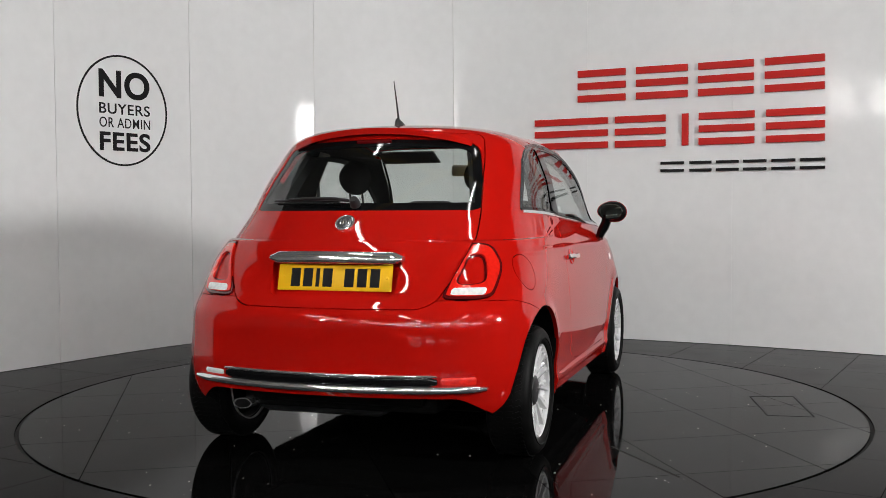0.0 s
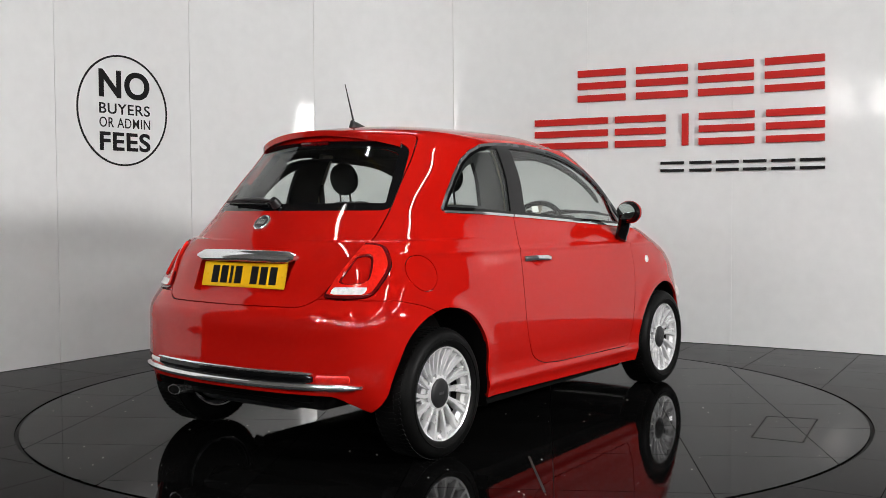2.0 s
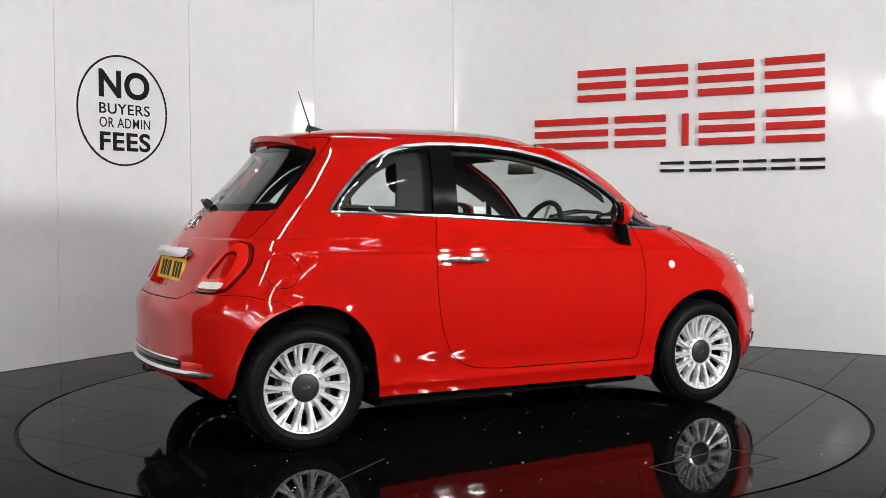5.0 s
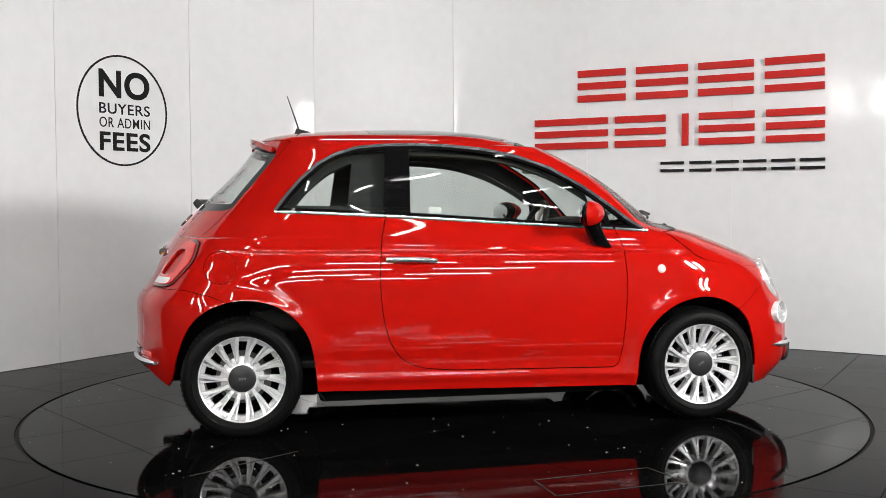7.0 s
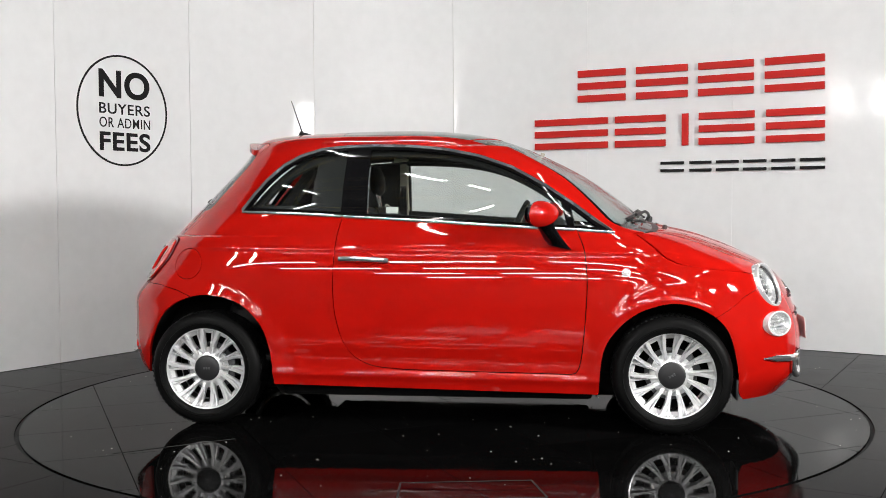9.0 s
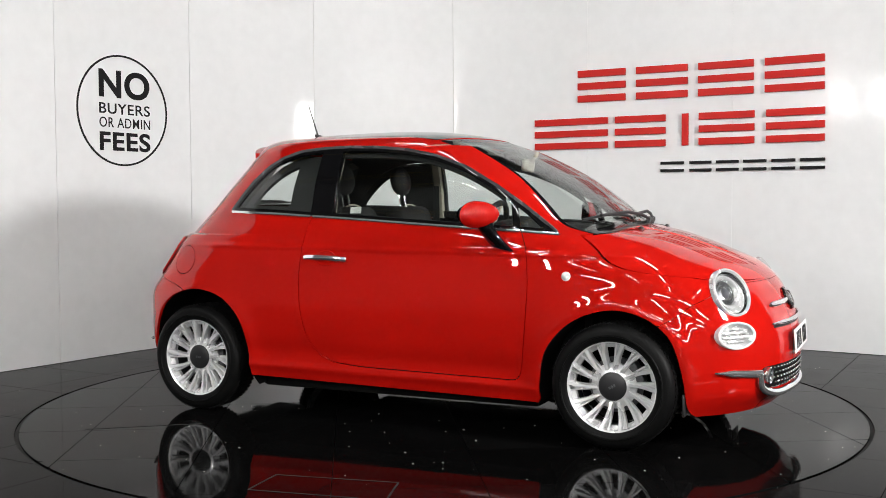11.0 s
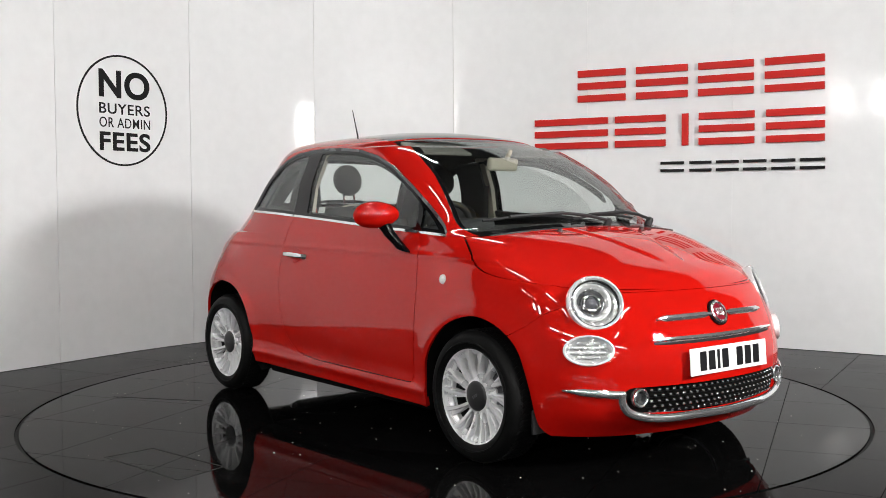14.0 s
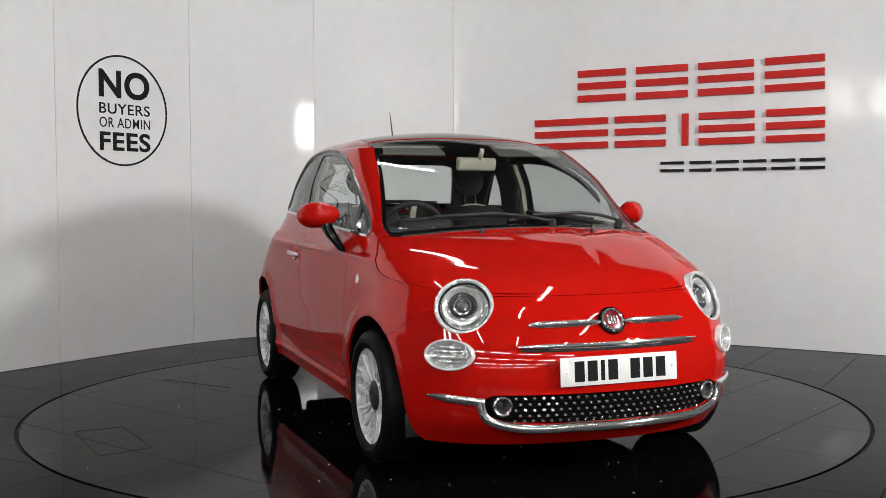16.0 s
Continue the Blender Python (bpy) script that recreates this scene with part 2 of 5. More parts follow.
def half_width(x, z):
    xf, xr, w, nf, nr = curves(z)
    k = np.where(x > XM, (x - XM) / np.maximum(xf - XM, 1e-6), (XM - x) / np.maximum(XM - xr, 1e-6))
    n = np.where(x > XM, nf, nr)
    q = 1 - np.clip(k, 0, 1) ** n
    return w * np.sqrt(np.maximum(q, 0)) + flare(x, z) * np.clip(q * 3, 0, 1)


# ---- the hall: curved display wall of white panels, outer walls, roof ----
WALL_PLAN = [(-4.45, -1.20), (-3.60, .12), (-2.72, 1.41), (-2.04, 2.40), (-1.12, 3.05), (.09, 3.20), (1.18, 2.71), (2.22, 2.17), (3.24, 1.53), (4.90, .45)]
_wc = spline(WALL_PLAN, 6000)
_ws = np.concatenate([[0], np.cumsum(np.hypot(*np.diff(_wc, axis=0).T))])
WALL_H = 3.7


def on_wall(s, z, out=0.0):
    """A point at arc length s and height z, out metres in front of the wall's face."""
    x, y = np.interp(s, _ws, _wc[:, 0]), np.interp(s, _ws, _wc[:, 1])
    dx = np.interp(s + .02, _ws, _wc[:, 0]) - np.interp(s - .02, _ws, _wc[:, 0])
    dy = np.interp(s + .02, _ws, _wc[:, 1]) - np.interp(s - .02, _ws, _wc[:, 1])
    n = math.hypot(dx, dy)
    return Vector((x + dy / n * out, y - dx / n * out, z))


def wall_frame(s, z, out=0.0):
    """A frame on the wall: x along it, y up, z out of it."""
    p, q = on_wall(s - .05, z, out), on_wall(s + .05, z, out)
    X = (q - p).normalized()
    Z = X.cross(Vector((0, 0, 1)))
    return Matrix.Translation(on_wall(s, z, out)) @ Matrix((X, Vector((0, 0, 1)), Z)).transposed().to_4x4()


def slab_on_wall(s0, s1, z0, z1, back, front, n=14):
    v, f = [], []
    for i in range(n + 1):
        s = s0 + (s1 - s0) * i / n
        v += [on_wall(s, z0, back), on_wall(s, z1, back), on_wall(s, z1, front), on_wall(s, z0, front)]
    for i in range(n):
        a, b = 4 * i, 4 * i + 4
        for q in range(4):
            f.append((a + q, a + (q + 1) % 4, b + (q + 1) % 4, b + q))
    f += [(3, 2, 1, 0), tuple(4 * n + q for q in range(4))]
    return v, f


def slab(name, s0, s1, z0, z1, back, front, material, parent=None, label="", n=14):
    v, f = slab_on_wall(s0, s1, z0, z1, back, front, n)
    bm = bmesh.new()
    vs = [bm.verts.new(p) for p in v]
    for q in f:
        bm.faces.new([vs[i] for i in q])
    return part(name, bm, material, parent, label)


backing = slab("wall_display", 0.0, float(_ws[-1]) - .01, 0.0, WALL_H, -0.12, -0.03, JOINT, n=90)
tagged(backing, "curved display wall clad in glossy white panels", "wall", kind="structure")
joints = [0.0, .72, 1.94, 3.157, 4.378, 5.492, 6.712, 7.907, 9.081, 10.30, 11.5, float(_ws[-1]) - .01]
for a, b in zip(joints, joints[1:]):
    slab("panel", a + .0025, b - .0025, 0.003, WALL_H, -0.029, 0.0, WALL, backing)
    slab("joint_strip", b - .0016, b + .0016, 0.012, WALL_H, -0.028, -0.004, PAPER, backing, n=1) if b < 12 else None

for s in (7.907, 9.081):
    slab("cover_strip", s - .013, s + .013, .012, WALL_H, .0005, .005, WALL, backing, n=2)

for nm, x, y, sx, sy in (("wall_west", -9.0, -11.0, .2, 34), ("wall_east", 9.0, -11.0, .2, 34), ("wall_north", 0, 6.0, 18, .2), ("wall_south", 0, -28.0, 18, .2)):
    tagged(box(nm, x, y, 2.9, sx, sy, 5.8, HALL, bevel=0), "plain grey clad wall of the hall", "wall", kind="structure")
tagged(box("ceiling", 0, -11, 5.9, 18.2, 34.2, .2, ROOFING, bevel=0), "dark hall roof", "ceiling", kind="structure")


# ---- strip lights under the roof ----
def strip_light(x, y, z, length, rz, deep=.03):
    e = empty("strip_light")
    e.matrix_world = pose(x, y, z, 0, 0, rz)
    box("housing", 0, 0, .05, length, .16, .06, PAPER, e)
    box("tube", 0, 0, .015 - deep / 2, length - .06, .058, deep, LIGHT, e)
    swept("hanger", [(-length * .35, 0, .08), (-length * .35, 0, 5.8 - z)], circle_prof(.006, 6), STEEL, e, up=(1, 0, 0))
    swept("hanger", [(length * .35, 0, .08), (length * .35, 0, 5.8 - z)], circle_prof(.006, 6), STEEL, e, up=(1, 0, 0))
    return tagged(e, "long white strip light hanging under the roof", "ceiling light", "strip lights")


for y in (-2.0, -4.8, -7.6):
    for x in ((-1.6, 1.6) if y > -3 else (-4.2, -1.4, 1.4, 4.2)):
        strip_light(x, y, 4.4, 1.6, 90)
for y in (-11.0, -14.5, -18.5, -23.0):
    for x in (-6.0, -3.0, 0.0, 3.0, 6.0):
        strip_light(x + (.7 if y < -16 else 0), y, 4.2, 2.2, 0, .09)

# extra unseen strip, added to brighten the middle of the display wall
strip_light(-.5, 1.5, 4.7, 1.6, 0)


# ---- lattice girders under the roof, mirrored in paint and glass ----
def roof_truss(y):
    e = empty("roof_truss")
    e.matrix_world = pose(0, y, 5.15)
    box("top_chord", 0, 0, .55, 17.8, .09, .09, STEELWORK, e)
    box("bottom_chord", 0, 0, 0, 17.8, .09, .09, STEELWORK, e)
    bm = bmesh.new()
    for k in range(28):
        x = -8.6 + k * .62
        add_box(bm, pose(x + .31, 0, .275, 0, -41 if k % 2 else 41, 0), .84, .045, .045)
    part("lattice", bm, STEELWORK, e)
    return tagged(e, "yellow painted steel lattice girder under the roof", "girder", "roof trusses")


for y in (-1.2, -3.6, -6.2, -9.4, -12.8):
    roof_truss(y)

# ---- round notice on the wall ----
def text_mesh(name, words, m, width, height, material, parent, bold=0.0):
    cu = bpy.data.curves.new(name, "FONT")
    cu.body, cu.size, cu.extrude, cu.offset = words, 1.0, 0.002, bold
    cu.space_character = 1.08
    tmp = new("tmp", cu)
    me = bpy.data.meshes.new_from_object(tmp.evaluated_get(bpy.context.evaluated_depsgraph_get()))
    bpy.data.objects.remove(tmp)
    co = np.array([v.co for v in me.vertices])
    lo, hi = co.min(0), co.max(0)
    for v in me.vertices:
        v.co = on_wall(m[0] + ((v.co.x - lo[0]) / (hi[0] - lo[0]) - .5) * width, m[1] + (v.co.y - lo[1]) / (hi[1] - lo[1]) * height, .0022 + v.co.z * .5)
    me.materials.clear()
    me.materials.append(material)
    me.name = name
    ob = new(name, me)
    ob.parent = parent
    return ob


notice = tagged(empty("wall_notice"), "round black-outlined notice lettered on the white wall", "sign")
NS, NZ = 3.748, 1.817
ring = [on_wall(NS + .407 * math.cos(a), NZ + .405 * math.sin(a), .0025) for a in np.linspace(0, 2 * math.pi, 97)[:-1]]
swept("outline", ring, [(-.007, -.002), (.007, -.002), (.007, .002), (-.007, .002)], SIGN_BLACK, notice, up=tuple(wall_frame(NS, NZ).to_3x3().col[2]), closed=True)
for words, z0, h, bold in (("NO", 1.906, .208, .030), ("BUYERS", 1.788, .080, .010), ("OR ADMIN", 1.688, .074, .002), ("FEES", 1.516, .140, .026)):
    text_mesh("lettering", words, (NS + .02, z0), .466, h, SIGN_BLACK, notice, bold)

# ---- raised maker's sign, drawn as plain bars ----
sign = tagged(empty("wall_sign"), "raised red and black sign of bars on the white wall", "sign")
RED_ROWS = [(1.938, 2.195, ((7.845, 8.247), (8.337, 8.749), (8.833, 9.255), (9.340, 9.772))), (1.559, 1.808, ((7.46, 8.10), (8.163, 8.575), (8.706, 8.755), (8.839, 9.262), (9.352, 9.777)))]
for z0, z1, cells in RED_ROWS:
    for s0, s1 in cells:
        h = z1 - z0
        if s1 - s0 < .1:
            slab("bar", s0, s1, z0, z1, .004, .03, SIGN_RED, sign, n=2)
            continue
        for k in range(3):
            za = z0 + h * (.0 + .395 * k)
            slab("bar", s0, s1, za, za + h * .21, .004, .03, SIGN_RED, sign, n=6)
for s0, s1 in ((8.536, 8.721), (8.765, 8.937), (8.972, 9.146), (9.180, 9.354), (9.392, 9.566), (9.602, 9.780)):
    for za in (1.353, 1.413):
        slab("bar", s0, s1, za, za + .022, .004, .022, SIGN_BLACK, sign, n=4)

# ---- floor: slab of dark tiles with a round platform let into it ----
RING_R = 2.237
floor = tagged(box("floor", 0, -11, -.115, 18, 34, .2, GROUT, bevel=0), "glossy dark tiled showroom floor", "floor", kind="structure")
PITCH, GAP = 0.6, 0.0035


def outer_tile(i, j):
    """A floor tile; where the platform's edge crosses it, its corner is cut round."""
    c, s = math.cos(radians(-30)), math.sin(radians(-30))
    a0, b0 = i * PITCH + GAP / 2, j * PITCH + .3 + GAP / 2
    n = 14
    w = PITCH - GAP
    R = RING_R + .011
    pts, keep = [], []
    for q in range(n + 1):
        for p in range(n + 1):
            a, b = a0 + w * p / n, b0 + w * q / n
            pts.append([a * c - b * s, a * s + b * c])
    P = np.array(pts)
    r = np.hypot(P[:, 0], P[:, 1])
    if r.max() < R:
        return None
    if r.min() > R:
        cs = [0, n, (n + 1) * (n + 1) - 1, n * (n + 1)]
        P, quads = P[cs], [(0, 1, 2, 3)]
    else:
        quads = []
        for q in range(n):
            for p in range(n):
                f = (q * (n + 1) + p, q * (n + 1) + p + 1, (q + 1) * (n + 1) + p + 1, (q + 1) * (n + 1) + p)
                if max(r[k] for k in f) > R:
                    quads.append(f)
        inside = r < R
        P[inside] *= (R / r[inside])[:, None]
    bm = bmesh.new()
    vs = [bm.verts.new((x, y, 0)) for x, y in P]
    fs = []
    for f in quads:
        try:
            fs.append(bm.faces.new([vs[k] for k in f]))
        except ValueError:
            pass
    for v in [v for v in bm.verts if not v.link_faces]:
        bm.verts.remove(v)
    g = bmesh.ops.extrude_face_region(bm, geom=bm.faces[:])
    for v in g["geom"]:
        if isinstance(v, bmesh.types.BMVert):
            v.co.z -= .013
    return part("tile", bm, TILE, floor)


for i in range(-11, 12):
    for j in range(-14, 8):
        cx, cy = (i + .5) * PITCH, (j + .5) * PITCH + .3
        x, y = cx * math.cos(radians(-30)) + cy * math.sin(radians(30)), cx * math.sin(radians(-30)) + cy * math.cos(radians(30))
        if -5.2 < x < 5.2 and -4.2 < y < 3.4:
            outer_tile(i, j)

# the same tiles through the rest of the hall
tv, tf = [], []
for i in range(-40, 41):
    for j in range(-50, 14):
        ca, sa = math.cos(radians(-30)), math.sin(radians(-30))
        a0, b0, w = i * PITCH + GAP / 2, j * PITCH + .3 + GAP / 2, PITCH - GAP
        cx, cy = (i + .5) * PITCH, (j + .5) * PITCH + .3
        x, y = cx * ca - cy * sa, cx * sa + cy * ca
        if (-5.2 < x < 5.2 and -4.2 < y < 3.4) or not (-8.5 < x < 8.5 and -27.5 < y < 5.5):
            continue
        k = len(tv)
        for z in (0, -.013):
            for a, b in ((a0, b0), (a0 + w, b0), (a0 + w, b0 + w), (a0, b0 + w)):
                tv.append((a * ca - b * sa, a * sa + b * ca, z))
        tf += [(k, k + 1, k + 2, k + 3)] + [(k + q, k + 4 + q, k + 4 + (q + 1) % 4, k + (q + 1) % 4) for q in range(4)]
tagged(mesh_ob("tile_field", tv, tf, TILE, floor, smooth=False), kind="stuff")

turntable = empty("turntable")
tagged(turntable, "round turning platform of glossy black tiles", "turntable")
turned("platform_base", [(0, -.06), (RING_R + .008, -.06), (RING_R + .008, -.006), (RING_R - .001, -.006), (RING_R - .001, -.012), (0, -.012)], Matrix(), GROUT, turntable, "black base and edge seal", n=160)


def clip_disc(poly, R):
    """A convex polygon clipped to a disc, its cut rounded."""
    out = []
    k = len(poly)
    for q in range(k):
        a, b = np.array(poly[q]), np.array(poly[(q + 1) % k])
        for t in np.linspace(0, 1, 25)[:-1]:
            p = a + (b - a) * t
            out.append(p)
    res = [p for p in out if np.hypot(*p) <= R]
    if len(res) < 3:
        return None
    if len(res) == len(out):
        return [np.array(p) for p in poly]
    full = []
    for p in out:
        r = np.hypot(*p)
        full.append(p if r <= R else p / r * R)
    # keep only arc points that lie within the tile
    ax, ay = np.array(poly[1]) - poly[0], np.array(poly[3]) - poly[0]
    good = []
    for p in full:
        d = p - poly[0]
        u, v = d @ ax / (ax @ ax), d @ ay / (ay @ ay)
        if -1e-6 <= u <= 1 + 1e-6 and -1e-6 <= v <= 1 + 1e-6:
            good.append(p)
    c = np.mean(good, axis=0)
    good.sort(key=lambda p: math.atan2(p[1] - c[1], p[0] - c[0]))
    return good


for i in range(-4, 4):
    for j in range(-4, 4):
        c, s = math.cos(radians(30)), math.sin(radians(30))
        sq = [(i * PITCH + GAP / 2, j * PITCH + GAP / 2), ((i + 1) * PITCH - GAP / 2, j * PITCH + GAP / 2), ((i + 1) * PITCH - GAP / 2, (j + 1) * PITCH - GAP / 2), (i * PITCH + GAP / 2, (j + 1) * PITCH - GAP / 2)]
        poly = clip_disc([np.array((a * c - b * s, a * s + b * c)) for a, b in sq], RING_R - .009)
        if poly is None:
            continue
        bm = bmesh.new()
        f = bm.faces.new([bm.verts.new((p[0], p[1], 0)) for p in poly])
        if f.normal.z < 0:
            f.normal_flip()
        g = bmesh.ops.extrude_face_region(bm, geom=[f])
        for v in g["geom"]:
            if isinstance(v, bmesh.types.BMVert):
                v.co.z -= .012
        part("tile", bm, TILE_TURN, turntable)

# inspection hatch and a long open joint in the platform
HATCH = [(.05, -1.745), (.565, -1.65), (.635, -1.885), (.075, -1.975)]
for a, b in zip(HATCH, HATCH[1:] + HATCH[:1]):
    swept("hatch_joint", [(*a, .0006), (*b, .0006)], [(-.004, -.001), (.004, -.001), (.004, .0004), (-.004, .0004)], GROUT, turntable)
swept("open_joint", [(-1.31, -1.41, .0006), (-.86, -1.07, .0006)], [(-.005, -.001), (.005, -.001), (.005, .0004), (-.005, .0004)], GROUT, turntable)

rng = random.Random(5)


def grit(name, count, rmin, rmax, label):
    bm = bmesh.new()
    for _ in range(count):
        a, r = rng.uniform(0, 2 * math.pi), math.sqrt(rng.uniform(rmin**2, rmax**2))
        k = rng.uniform(.0015, .0042)
        bmesh.ops.create_icosphere(bm, subdivisions=1, radius=k, matrix=pose(r * math.cos(a), r * math.sin(a), k * .3) @ Matrix.Diagonal((rng.uniform(.7, 1.6), 1, .5, 1)))
    return bm


part("grit", grit("grit", 170, 0, 2.2, ""), SPECK, turntable, "scattered pale grit")["kind"] = "stuff"
ob = part("floor_grit", grit("grit", 60, 2.3, 3.0, ""), SPECK, None)
tagged(ob, "scattered pale grit on the dark floor", "grit", kind="stuff")


# ---- the car: one smooth shell, cut into its panels ----
class Shell:
    def __init__(self, V, N, F):
        self.V, self.N, self.F = V, N, F


def split(S, g):
    """Cuts a triangle shell along g = 0. Returns the part where g < 0 and the rest."""
    g = np.where(np.abs(g) < 1e-7, 1e-7, g)
    neg = g < 0
    k = neg[S.F].sum(1)
    fin, fout, mixed = S.F[k == 3], S.F[k == 0], S.F[(k > 0) & (k < 3)]
    V, N = [S.V], [S.N]
    made, nv, nn, base = {}, [], [], len(S.V)

    def cut(a, b):
        key = (a, b) if a < b else (b, a)
        if key not in made:
            t = g[a] / (g[a] - g[b])
            nv.append(S.V[a] + (S.V[b] - S.V[a]) * t)
            n = S.N[a] + (S.N[b] - S.N[a]) * t
            nn.append(n / np.linalg.norm(n))
            made[key] = base + len(nv) - 1
        return made[key]
    ia, oa = [], []
    for tri in mixed:
        tri = [int(q) for q in tri]
        lone = neg[tri].sum() == 1
        i = next(q for q in range(3) if bool(neg[tri[q]]) == bool(lone))
        a, b, c = tri[i], tri[(i + 1) % 3], tri[(i + 2) % 3]
        p, q = cut(a, b), cut(a, c)
        one, two = [(a, p, q)], [(p, b, c), (p, c, q)]
        (ia if lone else oa).extend(one)
        (oa if lone else ia).extend(two)
    if nv:
        V.append(np.array(nv)), N.append(np.array(nn))
    V, N = np.concatenate(V), np.concatenate(N)

    def pack(f, extra):
        F = np.concatenate([f, np.array(extra, int).reshape(-1, 3)]) if len(extra) else f
        if not len(F):
            return Shell(np.zeros((0, 3)), np.zeros((0, 3)), np.zeros((0, 3), int))
        used, inv = np.unique(F, return_inverse=True)
        return Shell(V[used], N[used], inv.reshape(-1, 3))
    return pack(fin, ia), pack(fout, oa)


def take(S, g, gap=0.0022):
    """The panel inside g < 0 and the shell round it, with a shut line between them."""
    v = g(S.V)
    inner, rest = split(S, v + gap)
    v = g(rest.V)
    _, rest = split(rest, v - gap)
    return inner, rest


def both(S):
    """A half and its mirror image as one shell."""
    V2, N2 = S.V * (1, -1, 1), S.N * (1, -1, 1)
    return Shell(np.concatenate([S.V, V2]), np.concatenate([S.N, N2]), np.concatenate([S.F, S.F[:, ::-1] + len(S.V)]))


def flip(S):
    return Shell(S.V * (1, -1, 1), S.N * (1, -1, 1), S.F[:, ::-1])


def panel(name, S, material, parent, label="", thick=0.014, shift=0.0, lining=None, weld=True):
    """A panel with thickness: outer skin, turned-in edge, lining."""
    V, N, F = S.V + S.N * shift, S.N, S.F
    if weld:
        key = np.round(V, 5)
        _, first, inv = np.unique(key, axis=0, return_index=True, return_inverse=True)
        V, N, F = V[first], N[first], inv.reshape(-1)[F]
        F = F[(F[:, 0] != F[:, 1]) & (F[:, 1] != F[:, 2]) & (F[:, 0] != F[:, 2])]
    fn = np.cross(V[F[:, 1]] - V[F[:, 0]], V[F[:, 2]] - V[F[:, 0]])
    if (fn * N[F].mean(1)).sum() < 0:
        F = F[:, ::-1]
    n = len(V)
    e = np.concatenate([F[:, [0, 1]], F[:, [1, 2]], F[:, [2, 0]]])
    code = e.min(1).astype(np.int64) * n + e.max(1)
    u, idx, cnt = np.unique(code, return_index=True, return_counts=True)
    rim = e[idx[cnt == 1]]
    VV = np.concatenate([V, V - N * thick])
    faces = F.tolist() + (F[:, ::-1] + n).tolist() + [(int(b), int(a), int(a) + n, int(b) + n) for a, b in rim]
    me = bpy.data.meshes.new(name)
    me.from_pydata(VV.tolist(), [], faces)
    me.materials.append(material)
    me.materials.append(lining or material)
    mi = np.zeros(len(faces), np.int32)
    mi[len(F):2 * len(F)] = 1
    me.polygons.foreach_set("material_index", mi)
    me.shade_smooth()
    a, b = VV[[q[0] for q in faces[2 * len(F):]]], VV[[q[1] for q in faces[2 * len(F):]]]
    c = VV[[q[2] for q in faces[2 * len(F):]]]
    rn = np.cross(b - a, c - a)
    rn /= np.maximum(np.linalg.norm(rn, axis=1), 1e-12)[:, None]
    ln = np.concatenate([N[F].reshape(-1, 3), -N[F[:, ::-1]].reshape(-1, 3), np.repeat(rn, 4, axis=0)])
    me.normals_split_custom_set(ln.tolist())
    ob = new(name, me)
    ob.parent = parent
    if label:
        ob["label"] = label
    return ob


def body_half(cols=270, step=.016):
    """The side y < 0 of the whole shell as a grid of levels."""
    z = np.linspace(.147, ZTOP - 2e-5, 60000)
    xf, xr, w, nf, nr = curves(z)
    d = np.abs(np.diff(z)) + np.abs(np.diff(xf)) * .8 + np.abs(np.diff(xr)) * .5 + np.abs(np.diff(w)) * .3
    L = np.concatenate([[0], np.cumsum(d)])
    levels = np.interp(np.linspace(0, L[-1], int(L[-1] / step)), L, z)
    rows = []
    for zz in levels:
        xf, xr, w, nf, nr = [float(q) for q in curves(zz)]
        cs = np.unique(np.concatenate([np.linspace(-1, 1, 700), np.sin(np.linspace(-1, 1, 700) * math.pi / 2), 1 - np.geomspace(1e-7, 1, 300), np.geomspace(1e-7, 1, 300) - 1]))[::-1]
        k = np.abs(cs)
        x = np.where(cs > 0, XM + (xf - XM) * k, XM - (XM - xr) * k)
        q = 1 - k ** np.where(cs > 0, nf, nr)
        y = w * np.sqrt(np.maximum(q, 0)) + flare(x, zz) * np.clip(q * 3, 0, 1)
        s = np.concatenate([[0], np.cumsum(np.hypot(np.diff(x), np.diff(y)))])
        u = np.linspace(0, s[-1], cols)
        rows.append(np.stack([np.interp(u, s, x), -np.interp(u, s, y), np.full(cols, zz)], -1))
    G = np.array(rows)
    G[:, [0, -1], 1] = 0
    # flat raised middle of the bonnet
    x, y, z = G[..., 0], np.abs(G[..., 1]), G[..., 2]
    wide = .07 + .16 * np.clip((1.60 - x) / .5, 0, 1)
    G[..., 2] += .0065 * np.clip(.5 - (y - wide) / .03, 0, 1) * np.clip((x - 1.02) / .1, 0, 1) * np.clip((1.66 - x) / .12, 0, 1)
    # normals by differences, mirrored across the centre line
    E = np.concatenate([G[:, 1:2] * (1, -1, 1), G, G[:, -2:-1] * (1, -1, 1)], axis=1)
    dc = (E[:, 2:] - E[:, :-2])
    dr = np.gradient(G, axis=0)
    N = np.cross(dr, dc)
    N /= np.maximum(np.linalg.norm(N, axis=2), 1e-12)[..., None]
    N[-2:] = (0, 0, 1)
    out = G - (XM, 0, .8)
    if (N * out).sum() < 0:
        N[:-2] *= -1
    R, C = G.shape[:2]
    i = np.arange(R * C).reshape(R, C)
    a, b, c, d = i[:-1, :-1].ravel(), i[:-1, 1:].ravel(), i[1:, 1:].ravel(), i[1:, :-1].ravel()
    F = np.concatenate([np.stack([a, b, c], -1), np.stack([a, c, d], -1)])
    S = Shell(G.reshape(-1, 3), N.reshape(-1, 3), F)
    fn = np.cross(S.V[F[:, 1]] - S.V[F[:, 0]], S.V[F[:, 2]] - S.V[F[:, 0]])
    if (fn * S.N[F].mean(1)).sum() < 0:
        S.F = F[:, ::-1]
    return S


